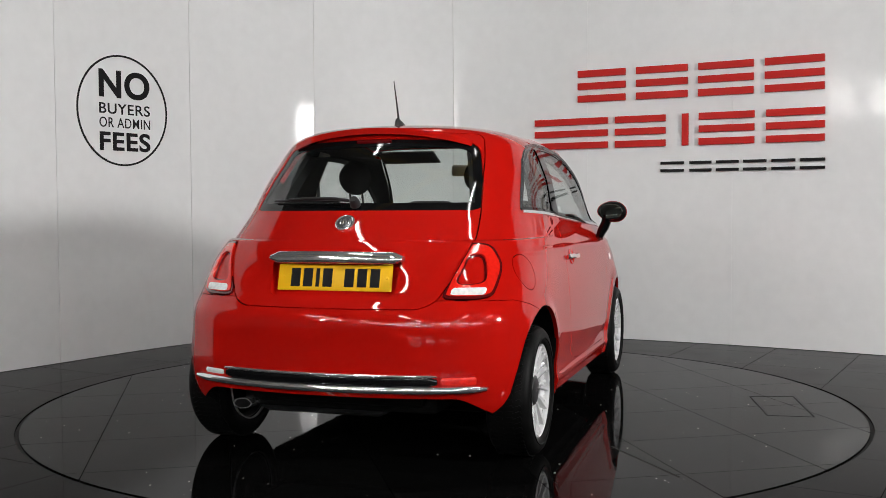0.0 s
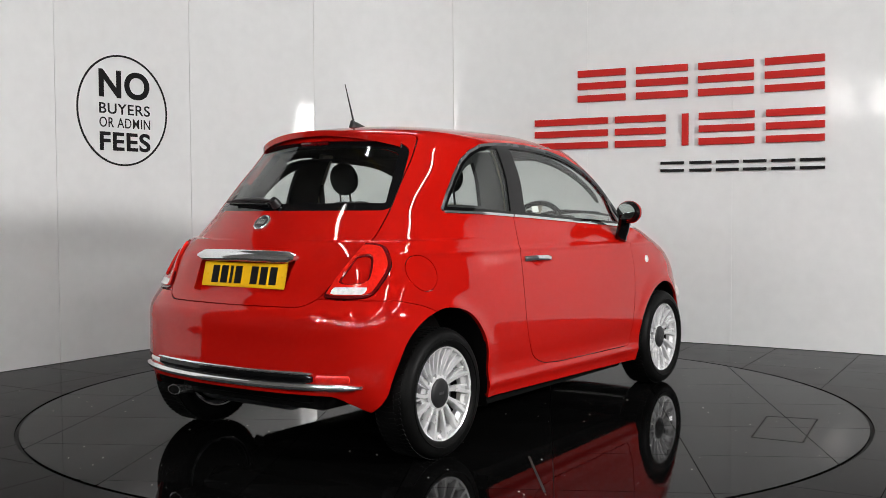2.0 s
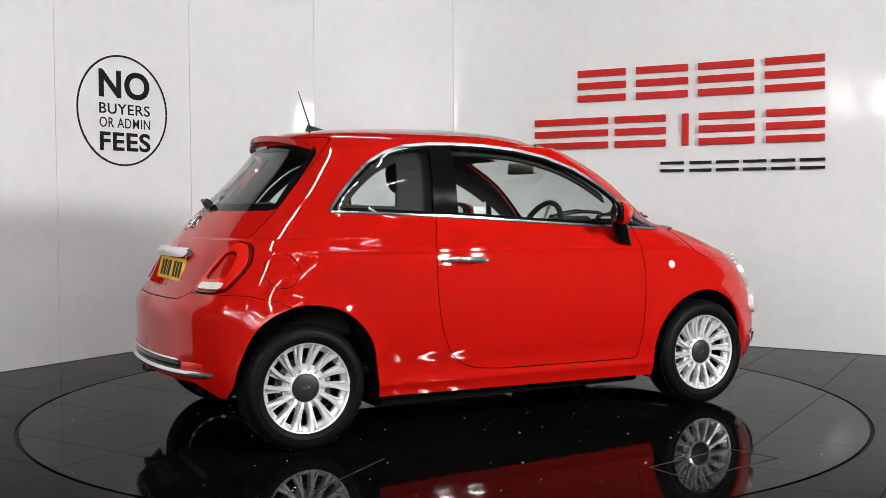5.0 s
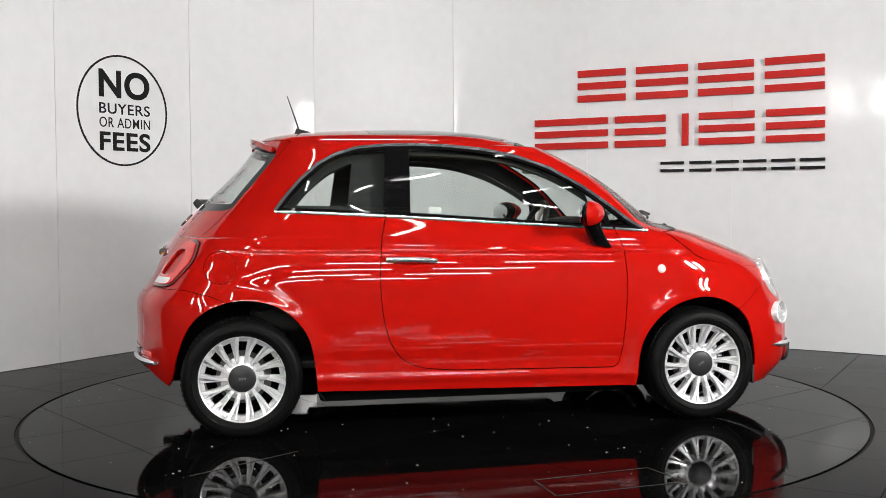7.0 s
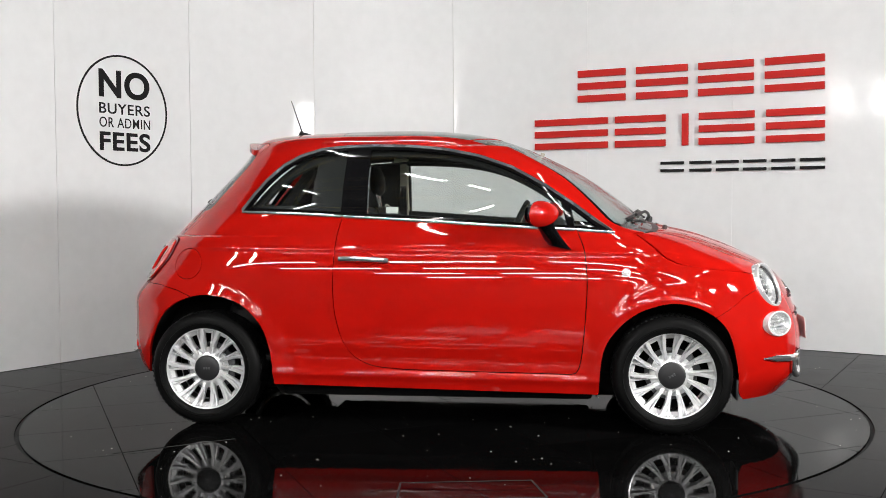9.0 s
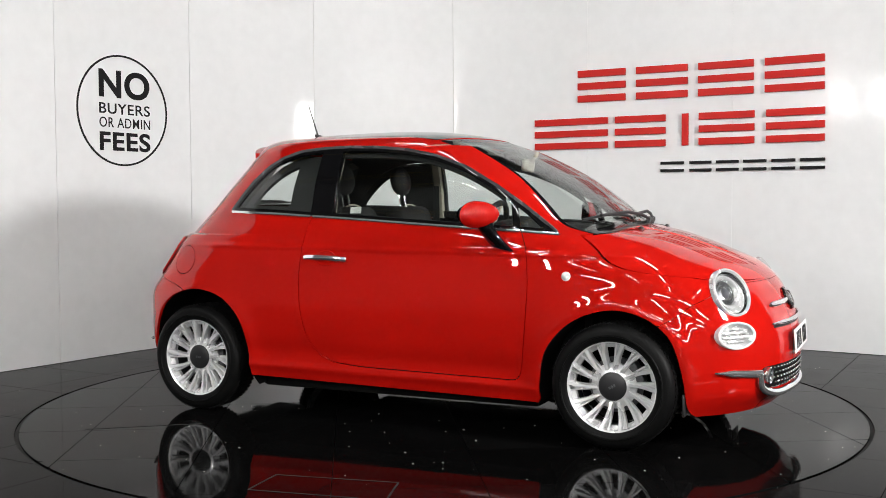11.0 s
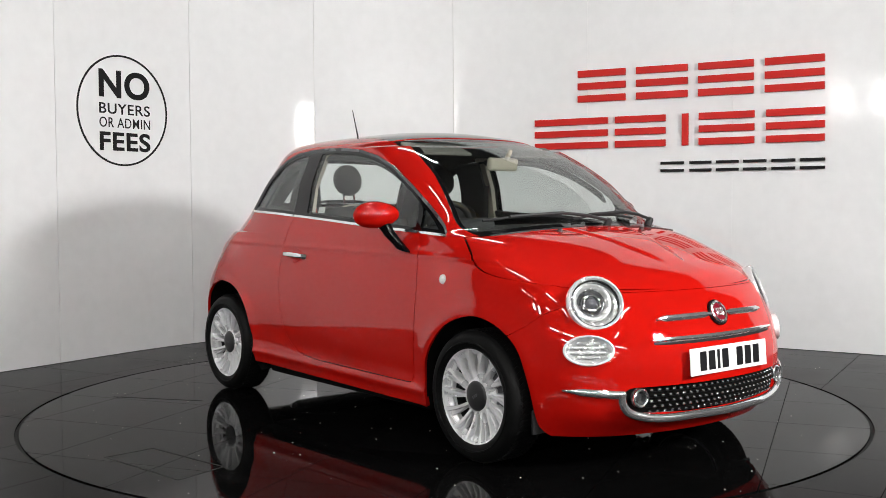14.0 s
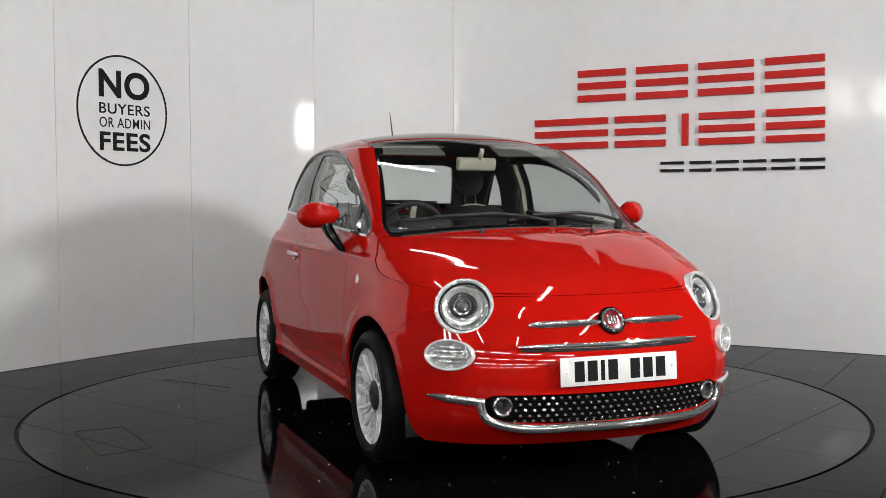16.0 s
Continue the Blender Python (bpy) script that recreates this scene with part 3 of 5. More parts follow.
def sd_poly(P, poly):
    """Signed distance of points to a closed outline, negative inside."""
    d = np.full(len(P), 1e9)
    inside = np.zeros(len(P), bool)
    n = len(poly)
    for i in range(n):
        a, b = np.array(poly[i]), np.array(poly[(i + 1) % n])
        e = b - a
        w = P - a
        t = np.clip((w @ e) / (e @ e + 1e-15), 0, 1)
        d = np.minimum(d, np.hypot(*(w - t[:, None] * e).T))
        c1, c2 = P[:, 1] >= a[1], P[:, 1] >= b[1]
        cr = e[0] * w[:, 1] - e[1] * w[:, 0]
        inside ^= (c1 & ~c2 & (cr < 0)) | (~c1 & c2 & (cr > 0))
    return np.where(inside, -d, d)


def smooth_loop(pts, n=8):
    """A closed Catmull-Rom outline through the points."""
    P = [np.array(p, float) for p in pts]
    k = len(P)
    out = []
    for i in range(k):
        a, b, c, d = P[i - 1], P[i], P[(i + 1) % k], P[(i + 2) % k]
        for t in np.arange(n) / n:
            out.append(.5 * (2 * b + (c - a) * t + (2 * a - 5 * b + 4 * c - d) * t**2 + (3 * b - a - 3 * c + d) * t**3))
    return out


def rounded(pts, r, n=6):
    """A closed outline with its corners rounded."""
    P = [np.array(p, float) for p in pts]
    out = []
    for i in range(len(P)):
        a, b, c = P[i - 1], P[i], P[(i + 1) % len(P)]
        u, w = (a - b), (c - b)
        lu, lw = np.linalg.norm(u), np.linalg.norm(w)
        q = min(r, lu * .45, lw * .45)
        p0, p2 = b + u / lu * q, b + w / lw * q
        for t in np.linspace(0, 1, n):
            out.append((1 - t)**2 * p0 + 2 * t * (1 - t) * b + t**2 * p2)
    return out


def region(poly, i, j, half=0):
    """g for an outline in the plane of the coordinates i and j; half: 1 front, -1 rear only."""
    def g(V):
        Q = np.stack([np.abs(V[:, i]) if i == 1 else V[:, i], V[:, j]], -1)
        d = sd_poly(Q, poly)
        if half:
            d = np.where(half * (V[:, 0] - .3 * half) > 0, d, 1.0)
        return d
    return g


def on_side(x, z, out=0.0):
    """A point on the flank y < 0, with the outward normal added."""
    y = float(half_width(np.array(x), np.array(z)))
    h = 2e-3
    dx = (float(half_width(np.array(x + h), np.array(z))) - float(half_width(np.array(x - h), np.array(z)))) / (2 * h)
    dz = (float(half_width(np.array(x), np.array(z + h))) - float(half_width(np.array(x), np.array(z - h)))) / (2 * h)
    n = Vector((-dx, -1, -dz)).normalized()
    return Vector((x, -y, z)) + n * out, n


def on_end(y, z, front=True, out=0.0):
    """A point on the nose or the tail at the given y and z, and its normal."""
    def at(y, z):
        xf, xr, w, nf, nr = [float(q) for q in curves(z)]
        k = max(0, 1 - (y / w)**2)
        return XM + (xf - XM) * k**(1 / nf) if front else XM - (XM - xr) * k**(1 / nr)
    h = 3e-3
    sg = 1 if front else -1
    n = Vector((1, -(at(y + h, z) - at(y - h, z)) / (2 * h), -(at(y, z + h) - at(y, z - h)) / (2 * h))) * sg
    n.normalize()
    return Vector((at(y, z), y, z)) + n * out, n


def frame_at(p, n, up=(0, 0, 1)):
    """A frame at p with z along n and y as near to up as can be."""
    n = Vector(n)
    X = Vector(up).cross(n).normalized()
    return Matrix.Translation(p) @ Matrix((X, n.cross(X), n)).transposed().to_4x4()


car = empty("car")
tagged(car, "glossy red three-door hatchback with chrome trim on the platform", "car")
H = body_half()

# wheel openings and lower edge
ARCH_R = smooth_loop([(-1.425, .10), (-1.421, .324), (-1.397, .434), (-1.343, .548), (-1.258, .618), (-1.150, .655), (-1.070, .658), (-.968, .638), (-.880, .588), (-.806, .500), (-.772, .395), (-.752, .22), (-.75, .10)], 5)
ARCH_F = smooth_loop([(.85, .10), (.848, .20), (.868, .390), (.930, .500), (1.030, .583), (1.156, .626), (1.262, .624), (1.372, .580), (1.455, .495), (1.498, .345), (1.512, .20), (1.512, .10)], 5)
low_edge = np.interp(H.V[:, 0], [-1.7, -1.42, -.75, .85, 1.5, 1.95], [.228, .222, .213, .187, .158, .165])
rise = np.clip((.735 - np.abs(H.V[:, 1])) / .20, 0, 1)
low_edge = low_edge + np.where(H.V[:, 0] < -1.42, .092 * rise * rise * (3 - 2 * rise), 0)
_, H = split(H, H.V[:, 2] - low_edge)
for poly in (ARCH_R, ARCH_F):
    _, H = split(H, region(poly, 0, 2)(H.V))

# glasshouse of the flank
DLO = smooth_loop([(-.945, 1.073), (-.935, 1.095), (-.884, 1.158), (-.816, 1.234), (-.733, 1.307), (-.649, 1.353), (-.537, 1.388), (-.395, 1.401), (-.252, 1.404), (-.081, 1.398), (.090, 1.381), (.261, 1.346), (.431, 1.286), (.599, 1.192), (.735, 1.100), (.846, 1.018), (.915, .970), (.930, .963), (.915, .964), (.751, .977), (.526, .990), (.304, 1.003), (.026, 1.021), (-.251, 1.039), (-.418, 1.048), (-.640, 1.061), (-.90, 1.072)], 5)
dlo, H = take(H, region(DLO, 0, 2), .0005)
g_in = lambda V: region(DLO, 0, 2)(V) + .021


def bar_line(V, x0, x1):
    """Signed distance to the slanted pillar line from x0 at the sill to x1 at the top."""
    return V[:, 0] - (x0 + (V[:, 2] - 1.04) / .36 * (x1 - x0))


core, surround = split(dlo, g_in(dlo.V))
rear_of_post, ahead_of_post = split(dlo, bar_line(dlo.V, -.36, -.34))
_, quarter_trim = split(rear_of_post, np.maximum(region(DLO, 0, 2)(rear_of_post.V) + .048, bar_line(rear_of_post.V, -.60, -.56)))
_, door_trim = split(ahead_of_post, np.maximum(region(DLO, 0, 2)(ahead_of_post.V) + .034, bar_line(ahead_of_post.V, .9, .9)))
door_trim, _ = split(door_trim, bar_line(door_trim.V, .66, .58))
quarter, c2 = split(core, bar_line(core.V, -.425, -.400))
pillar, c2 = split(c2, bar_line(c2.V, -.290, -.283))
door_pane, c2 = split(c2, bar_line(c2.V, .690, .60))
mullion, corner_pane = split(c2, bar_line(c2.V, .722, .632))

# windscreen, roof glass, rear screen
PILLAR_Y = ([.95, .985, 1.05, 1.20, 1.30, 1.36, 1.40, 1.46], [.660, .655, .639, .598, .566, .543, .522, .48])


def g_screen(V):
    x, y, z = V.T
    a = np.where(x > .15, np.abs(y) - np.interp(z, *PILLAR_Y), 1.0)
    b = (1.000 - .03 * (y / .6)**2 - z) * .9
    c = .345 - .55 * y**2 - x
    return np.maximum(np.maximum(a, b), c)


screen, H = take(H, g_screen, .001)
g_roof = lambda V: np.where(V[:, 2] > 1.2, np.maximum(np.maximum(np.abs(V[:, 1]) - .478 - .055 * (V[:, 0] + .2), V[:, 0] - (.336 - .55 * V[:, 1]**2)), -.46 - V[:, 0]), 1.0)
roof_glass, H = take(H, g_roof, .002)

REAR_GLASS = rounded([(-.2, 1.080), (.525, 1.080), (.555, 1.10), (.475, 1.37), (.40, 1.400), (-.2, 1.412)], .035)
TAILGATE = rounded([(-.2, .676), (.395, .678), (.455, .705), (.505, .79), (.560, .94), (.545, 1.08), (.500, 1.34), (.475, 1.43), (-.2, 1.45)], .05)
tailgate, H = take(H, region(TAILGATE, 1, 2, -1))
rear_pane, tailgate = take(tailgate, region(REAR_GLASS, 1, 2, -1), .001)
RECESS = rounded([(-.2, .725), (.278, .725), (.296, .875), (-.2, .895)], .02)
recess, tailgate = take(tailgate, region(RECESS, 1, 2, -1), .0)

# lamps
TAIL = smooth_loop([(.535, .930), (.585, .938), (.630, .922), (.668, .870), (.680, .825), (.672, .755), (.655, .724), (.60, .714), (.50, .716), (.480, .728), (.492, .78), (.512, .86)], 4)
TAIL_IN = smooth_loop([(.555, .885), (.605, .885), (.628, .825), (.620, .775), (.525, .775), (.54, .84)], 4)
TAIL_LOW = rounded([(.505, .728), (.635, .728), (.640, .757), (.512, .757)], .01)
tail_lamp, H = take(H, region(TAIL, 1, 2, -1), .0015)
tail_mid, tail_ring = split(tail_lamp, region(TAIL_IN, 1, 2, -1)(tail_lamp.V))
tail_low, tail_ring = split(tail_ring, region(TAIL_LOW, 1, 2, -1)(tail_ring.V))
tail_ring, tail_edge = split(tail_ring, region(TAIL, 1, 2, -1)(tail_ring.V) + .011)
tail_gap, tail_mid_ring = split(tail_mid, region(TAIL_IN, 1, 2, -1)(tail_mid.V) + .007)


def g_round(c, n, a, b):
    """An oval opening with half axes a (level) and b (upright) about the axis n through c."""
    M = frame_at(c, n).inverted()
    A = np.array(M.to_3x3())
    T = np.array(M.translation)

    def g(V):
        Q = V @ A.T + T
        d = (np.hypot(Q[:, 0] / a, Q[:, 1] / b) - 1) * min(a, b)
        return np.where(np.abs(Q[:, 2]) < .2, d, 1.0)
    return g


HL_C, HL_N = Vector((1.673, -.558, .704)), Vector((.80, -.46, .38)).normalized()
DR_C, DR_N = Vector((1.712, -.638, .523)), Vector((.74, -.66, .10)).normalized()
lamp_cut, H = take(H, g_round(HL_C, HL_N, .113, .110), .0)
drl_cut, H = take(H, g_round(DR_C, DR_N, .101, .060), .0)

# bonnet, bumpers, door, fuel flap
BONNET = ([.742, .748, .757, .770, .782, .797, .815, .84, .86, .89, .93, .966, .99], [1.95, 1.72, 1.60, 1.545, 1.44, 1.31, 1.225, 1.17, 1.145, 1.115, 1.065, 1.01, 1.0])


def g_bonnet(V):
    x, y, z = V.T
    lim = np.interp(z, *BONNET)
    lim = np.where(z < .742, 9, lim)
    d = (lim - x) * .4
    front = (.7435 + .010 * (np.abs(y) / .45)**2 - z) * .8
    top = z - (1.000 - .03 * (y / .6)**2) + .001
    d = np.maximum(np.maximum(d, front), top)
    return np.where(x > .8, d, 1.0)


bonnet, H = take(H, g_bonnet)
g_fb = lambda V: np.where(V[:, 0] > 1.2, np.maximum(V[:, 2] - np.interp(V[:, 0], [1.40, 1.47, 1.53, 1.60, 1.68, 1.9], [.565, .605, .655, .69, .742, .7395]), 0 * V[:, 0] - 1), 1.0)
GRILLE = rounded([(-.3, .372), (.50, .372), (.535, .345), (.515, .285), (.44, .258), (.2, .246), (-.3, .243)], .03)
front_bumper, H = take(H, g_fb, .0012)
grille_cut, front_bumper = take(front_bumper, region(GRILLE, 1, 2, 1), .0)
g_rb = lambda V: np.where(V[:, 0] < -1.0, V[:, 2] - np.interp(V[:, 0], [-1.66, -1.54, -1.36, -1.25, -1.15], [.680, .712, .706, .680, .64]), 1.0)
rear_bumper, H = take(H, g_rb, .0015)
DOOR = rounded([(-.405, 1.10), (-.412, 1.046), (-.436, .95), (-.447, .80), (-.449, .70), (-.437, .56), (-.404, .440), (-.351, .356), (-.255, .310), (-.090, .296), (.747, .284), (.767, .36), (.784, .528), (.796, .721), (.783, .885), (.745, .975), (.70, 1.10)], .05)
door_skin, H = take(H, region(DOOR, 0, 2))
flap, H = take(H, lambda V: np.hypot(V[:, 0] + 1.203, V[:, 2] - .812) * 1.0 - .076, .0016)

body = panel("body_shell", both(H), RED, car, thick=.018, lining=TRIM)
panel("bonnet", both(bonnet), RED, car, lining=DARK)
panel("front_bumper", both(front_bumper), RED, car, lining=DARK)
panel("rear_bumper", both(rear_bumper), RED, car, lining=DARK)
hatch = panel("tailgate", both(tailgate), RED, car, lining=TRIM, thick=.045)
panel("plate_recess", both(recess), RED, hatch, thick=.01, shift=-.040)
clear_screen, border = split(screen, g_screen(screen.V) + np.where(screen.V[:, 2] > 1.36, .035, .014))
ws = panel("windscreen", both(clear_screen), GLASS, car, "clear windscreen", thick=.004, shift=-.003)
panel("printed_border", both(border), BLACK_GLOSS, ws, "black printed glass border", thick=.004, shift=-.003)
panel("roof_glass", both(roof_glass), BLACK_GLOSS, car, "black glass roof panel", thick=.012, lining=HEADLINER)
clear_rear, border = split(rear_pane, region(REAR_GLASS, 1, 2, -1)(rear_pane.V) + .034)
panel("rear_window", both(clear_rear), GLASS, hatch, "rear window", thick=.004, shift=-.003)
panel("printed_border", both(border), BLACK_GLOSS, hatch, "black printed glass border", thick=.004, shift=-.003)
for side, nm in ((0, "right"), (1, "left")):
    F_ = flip if side else (lambda q: q)
    door = panel("door", F_(door_skin), RED, car, lining=TRIM)
    panel("door_window", F_(door_pane), GLASS, door, "side window", thick=.004, shift=-.004)
    panel("window_surround", F_(surround), BLACK_GLOSS, car, "black window surround", thick=.016, shift=-.001, lining=TRIM)
    panel("pillar_cover", F_(pillar), BLACK_GLOSS, car, "gloss black pillar cover", thick=.03, lining=TRIM)
    panel("inner_window_trim", F_(quarter_trim), TRIM, car, "dark inner window trim", thick=.02, shift=-.055)
    panel("inner_window_trim", F_(door_trim), TRIM, door, "dark inner window trim", thick=.015, shift=-.04)
    panel("window_bar", F_(mullion), BLACK_GLOSS, door, thick=.02)
    panel("quarter_window", F_(quarter), GLASS, car, "rear side window", thick=.004, shift=-.004)
    panel("corner_window", F_(corner_pane), GLASS, car, "small corner window", thick=.004, shift=-.004)
    tl = panel("tail_light", F_(tail_ring), LAMP_RED, car, "red tail light", thick=.03, shift=.012)
    panel("lens_edge", F_(tail_edge), LAMP_DARK, tl, "dark red lens edge", thick=.03, shift=.007)
    panel("centre_edge", F_(tail_mid_ring), LAMP_DARK, tl, thick=.02, shift=.002)
    panel("lens_centre", F_(tail_gap), RED, tl, thick=.02, shift=-.001)
    panel("reversing_lens", F_(tail_low), LAMP_WHITE, tl, "clear reversing lens", thick=.02, shift=.013)
    if not side:
        panel("fuel_flap", flap, RED, car, thick=.01)
    else:
        panel("flank_disc", F_(flap), RED, car, thick=.01)


# ---- trim and fittings of the flanks ----
def side_path(xs, zs, out, n=60, mirror=False):
    u = np.linspace(0, 1, n)
    k = np.linspace(0, 1, len(xs))
    P = []
    for x, z in zip(np.interp(u, k, xs), np.interp(u, k, zs)):
        p, _ = on_side(float(x), float(z), out)
        P.append((p.x, -p.y if mirror else p.y, p.z))
    return P


STRIP = [(-.004, -.006), (.004, -.006), (.005, 0), (.004, .006), (-.004, .006)]
WHEEL_R = .284
for mirror in (False, True):
    sg = -1 if mirror else 1
    MY = Matrix.Diagonal((1, sg, 1, 1))
    # bright strip along the window sills, thin bright frame above
    swept("sill_strip", side_path([-.94, -.64, -.418], [1.071, 1.060, 1.047], .004, mirror=mirror), STRIP, CHROME, car, "chrome sill strip")
    swept("sill_strip", side_path([-.408, -.251, .026, .304, .526, .735], [1.0465, 1.038, 1.020, 1.002, .989, .9775], .004, 80, mirror), STRIP, CHROME, car, "chrome sill strip")
    swept("sill_strip", side_path([.748, .84, .925], [.9765, .969, .9625], .004, 30, mirror), STRIP, CHROME, car, "chrome sill strip")
    top = [(-.944, 1.08), (-.884, 1.158), (-.816, 1.234), (-.733, 1.307), (-.649, 1.353), (-.537, 1.388), (-.395, 1.401), (-.252, 1.404), (-.081, 1.398), (.09, 1.381), (.261, 1.346), (.431, 1.286), (.599, 1.192), (.735, 1.10), (.846, 1.018), (.912, .972)]
    swept("window_seal", side_path([p[0] for p in top], [p[1] for p in top], .001, 120, mirror), [(-.004, -.007), (.004, -.007), (.004, .007), (-.004, .007)], SMOKE, car, "grey window frame strip")
    # door handle: dished cup and bar
    p, n = on_side(-.292, .836)
    hd = empty("door_handle", car)
    hd["label"] = "chrome bar handle over a dished cup"
    hm = MY @ frame_at(p, n)
    turned("cup", [(0, .0015), (.045, .0015), (.052, .0035), (.056, .001), (.05, -.004)], hm @ Matrix.Diagonal((1.05, .72, 1, 1)), RED, hd, n=40)
    hx = [-.418, -.40, -.34, -.29, -.23, -.19, -.172]
    lift = [.006, .016, .030, .032, .030, .020, .008]
    path = []
    for x, o in zip(np.linspace(-.418, -.172, 24), np.interp(np.linspace(-.418, -.172, 24), hx, lift)):
        q, _ = on_side(float(x), .8375 - (x + .418) * .035, float(o))
        path.append((q.x, q.y * sg, q.z))
    swept("bar", path, circle_prof(.0125, 12, .45, 1), CHROME, hd)
    # side repeater
    p, n = on_side(.978, .775)
    turned("side_repeater", [(0, .007), (.012, .006), (.017, .003), (.020, .004), (.022, 0)], MY @ frame_at(p, n), LAMP_WHITE, car, "small clear side repeater", n=28)
    # mirror
    mir = empty("door_mirror", car)
    mir["label"] = "door mirror with red cap and black stalk"
    for nm, fx0, fx1, sc, mt, lb in (("cap", .078, .030, 1.0, RED, ""), ("housing", .012, .036, .965, BLACK_GLOSS, "black mirror rim")):
        bm = bmesh.new()
        bmesh.ops.create_uvsphere(bm, u_segments=40, v_segments=24, radius=1)
        for v in bm.verts:
            x, y, z = v.co
            w = 1 - .10 * y
            fx = max(x, 0) * fx0 + min(x, 0) * (.004 if nm == "cap" else fx1)
            v.co = Vector((.572 + fx + y * .045, sg * (-.863 + y * .094 * sc), 1.057 + z * .0625 * w * sc + y * .003))
        part(nm, bm, mt, mir, lb)
    turned("mirror_glass", [(0, .003), (.98, .002), (1.0, 0)], Matrix.Diagonal((1, sg, 1, 1)) @ Matrix.Translation((.5345, -.863, 1.056)) @ Matrix.Rotation(radians(-24), 4, "Z") @ Matrix.Rotation(radians(-90), 4, "Y") @ Matrix.Diagonal((.047, .078, 1, 1)), MIRROR, mir, "mirror glass", n=40)
    st = [(.590, -.835, 1.03), (.600, -.825, .995), (.622, -.805, .955), (.645, -.785, .920), (.665, -.772, .895)]
    bm = bmesh.new()
    rings = []
    for (x, y, z), r in zip(st, (.042, .041, .043, .048, .048)):
        rings.append([bm.verts.new((x + r * 1.15 * math.cos(a), sg * (y + r * .72 * math.sin(a) * (1 if z > .93 else .7)), z - r * .25 * math.cos(a))) for a in np.linspace(0, 2 * math.pi, 19)[:-1]])
    for A, B in zip(rings, rings[1:]):
        for i in range(18):
            bm.faces.new((A[i], A[(i + 1) % 18], B[(i + 1) % 18], B[i]))
    bm.faces.new(rings[0]), bm.faces.new(rings[-1][::-1])
    part("stalk", bm, BLACK_GLOSS, mir, "black mirror stalk")
    # headlamp
    hl = empty("headlight", car)
    hl["label"] = "round headlight with chrome ring and projector"
    m = MY @ frame_at(HL_C - HL_N * .003, HL_N) @ Matrix.Diagonal((1.155, 1.12, 1, 1))
    turned("rim", [(.088, -.02), (.0885, .005), (.093, .011), (.099, .011), (.103, .004), (.103, -.055)], m, REFLECTOR, hl, "chrome ring", n=72)
    turned("bezel", [(.0885, .001), (.086, -.006), (.083, -.010)], m, BLACK_GLOSS, hl, "gloss black inner bezel", n=72)
    turned("bowl", [(.084, -.010), (.078, -.014), (.070, -.022), (.060, -.032), (.052, -.036), (.046, -.05), (0, -.052)], m, REFLECTOR, hl, n=72)
    off = m @ Matrix.Translation((-.009, .008, 0))
    turned("light_guide", [(.052, -.024), (.057, -.012), (.063, -.008), (.069, -.009), (.073, -.016)], off, REFLECTOR, hl, "pale light guide ring", n=72)
    turned("shroud", [(.050, -.024), (.044, -.022), (.038, -.030), (.034, -.034)], off, SMOKE, hl, "dark lamp shroud", n=60)
    turned("lower_shade", [(.078, -.013), (.081, -.009), (.084, -.009)], m @ Matrix.Translation((.003, -.003, 0)), SMOKE, hl, n=60)
    off = off @ Matrix.Translation((.002, -.002, 0))
    turned("projector", [(0, -.008), (.010, -.010), (.018, -.016), (.023, -.026), (.024, -.04)], off, LAMP_EYE, hl, "dark projector lens", n=48)
    turned("projector_ring", [(.024, -.024), (.026, -.015), (.031, -.016), (.034, -.034)], off, CHROME, hl, n=48)
    turned("lens", [(0, .020), (.03, .0185), (.06, .014), (.08, .008), (.090, .002)], m, CLEAR, hl, "clear domed lens", n=72)
    # lower lamp
    dl = empty("running_light", car)
    dl["label"] = "oval daytime running light"
    m = MY @ frame_at(DR_C - DR_N * .001, DR_N) @ Matrix.Diagonal((1.78, 1.06, 1, 1))
    turned("rim", [(.050, -.02), (.0505, .003), (.054, .006), (.0575, .003), (.058, -.045)], m, LAMP_WHITE, dl, n=64)
    turned("reflector", [(.051, 0), (.045, -.012), (.03, -.026), (.018, -.03), (.014, -.016), (0, -.014)], m, REFLECTOR, dl, n=64)
    bm = bmesh.new()
    for yy, ww in ((-.026, .05), (-.010, .078), (.010, .078), (.026, .05)):
        add_box(bm, m @ pose(0, yy, -.012), ww, .009, .008, .002)
    part("light_guide", bm, REFLECTOR, dl)
    turned("lens", [(0, .012), (.02, .011), (.04, .007), (.051, .001)], m, CLEAR, dl, "clear oval lens", n=64)
    # front whiskers and fog lamps
    path, q = [], []
    for y in np.linspace(.525, .695, 20):
        z = .345 + (y - .525) * .10
        p, n = on_end(-float(y), float(z), True, .010)
        path.append((p.x, p.y * sg, p.z))
    for i, r in enumerate(np.interp(np.linspace(0, 1, 20), [0, .75, 1], [1.05, .9, .25])):
        q.append(r)
    bm = bmesh.new()
    rings = []
    for (x, y, z), r in zip(path, q):
        rings.append([bm.verts.new((x + .010 * math.cos(a), y, z + .0165 * r * math.sin(a))) for a in np.linspace(0, 2 * math.pi, 13)[:-1]])
    for A, B in zip(rings, rings[1:]):
        for i in range(12):
            bm.faces.new((A[i], A[(i + 1) % 12], B[(i + 1) % 12], B[i]))
    bm.faces.new(rings[0]), bm.faces.new(rings[-1])
    part("bumper_trim", bm, CHROME, car, "chrome bumper trim")
    p, n = on_end(-.462, .330, True, .004)
    m = MY @ frame_at(p, (n + Vector((1.2, 0, 0))).normalized())
    fg = empty("fog_light", car)
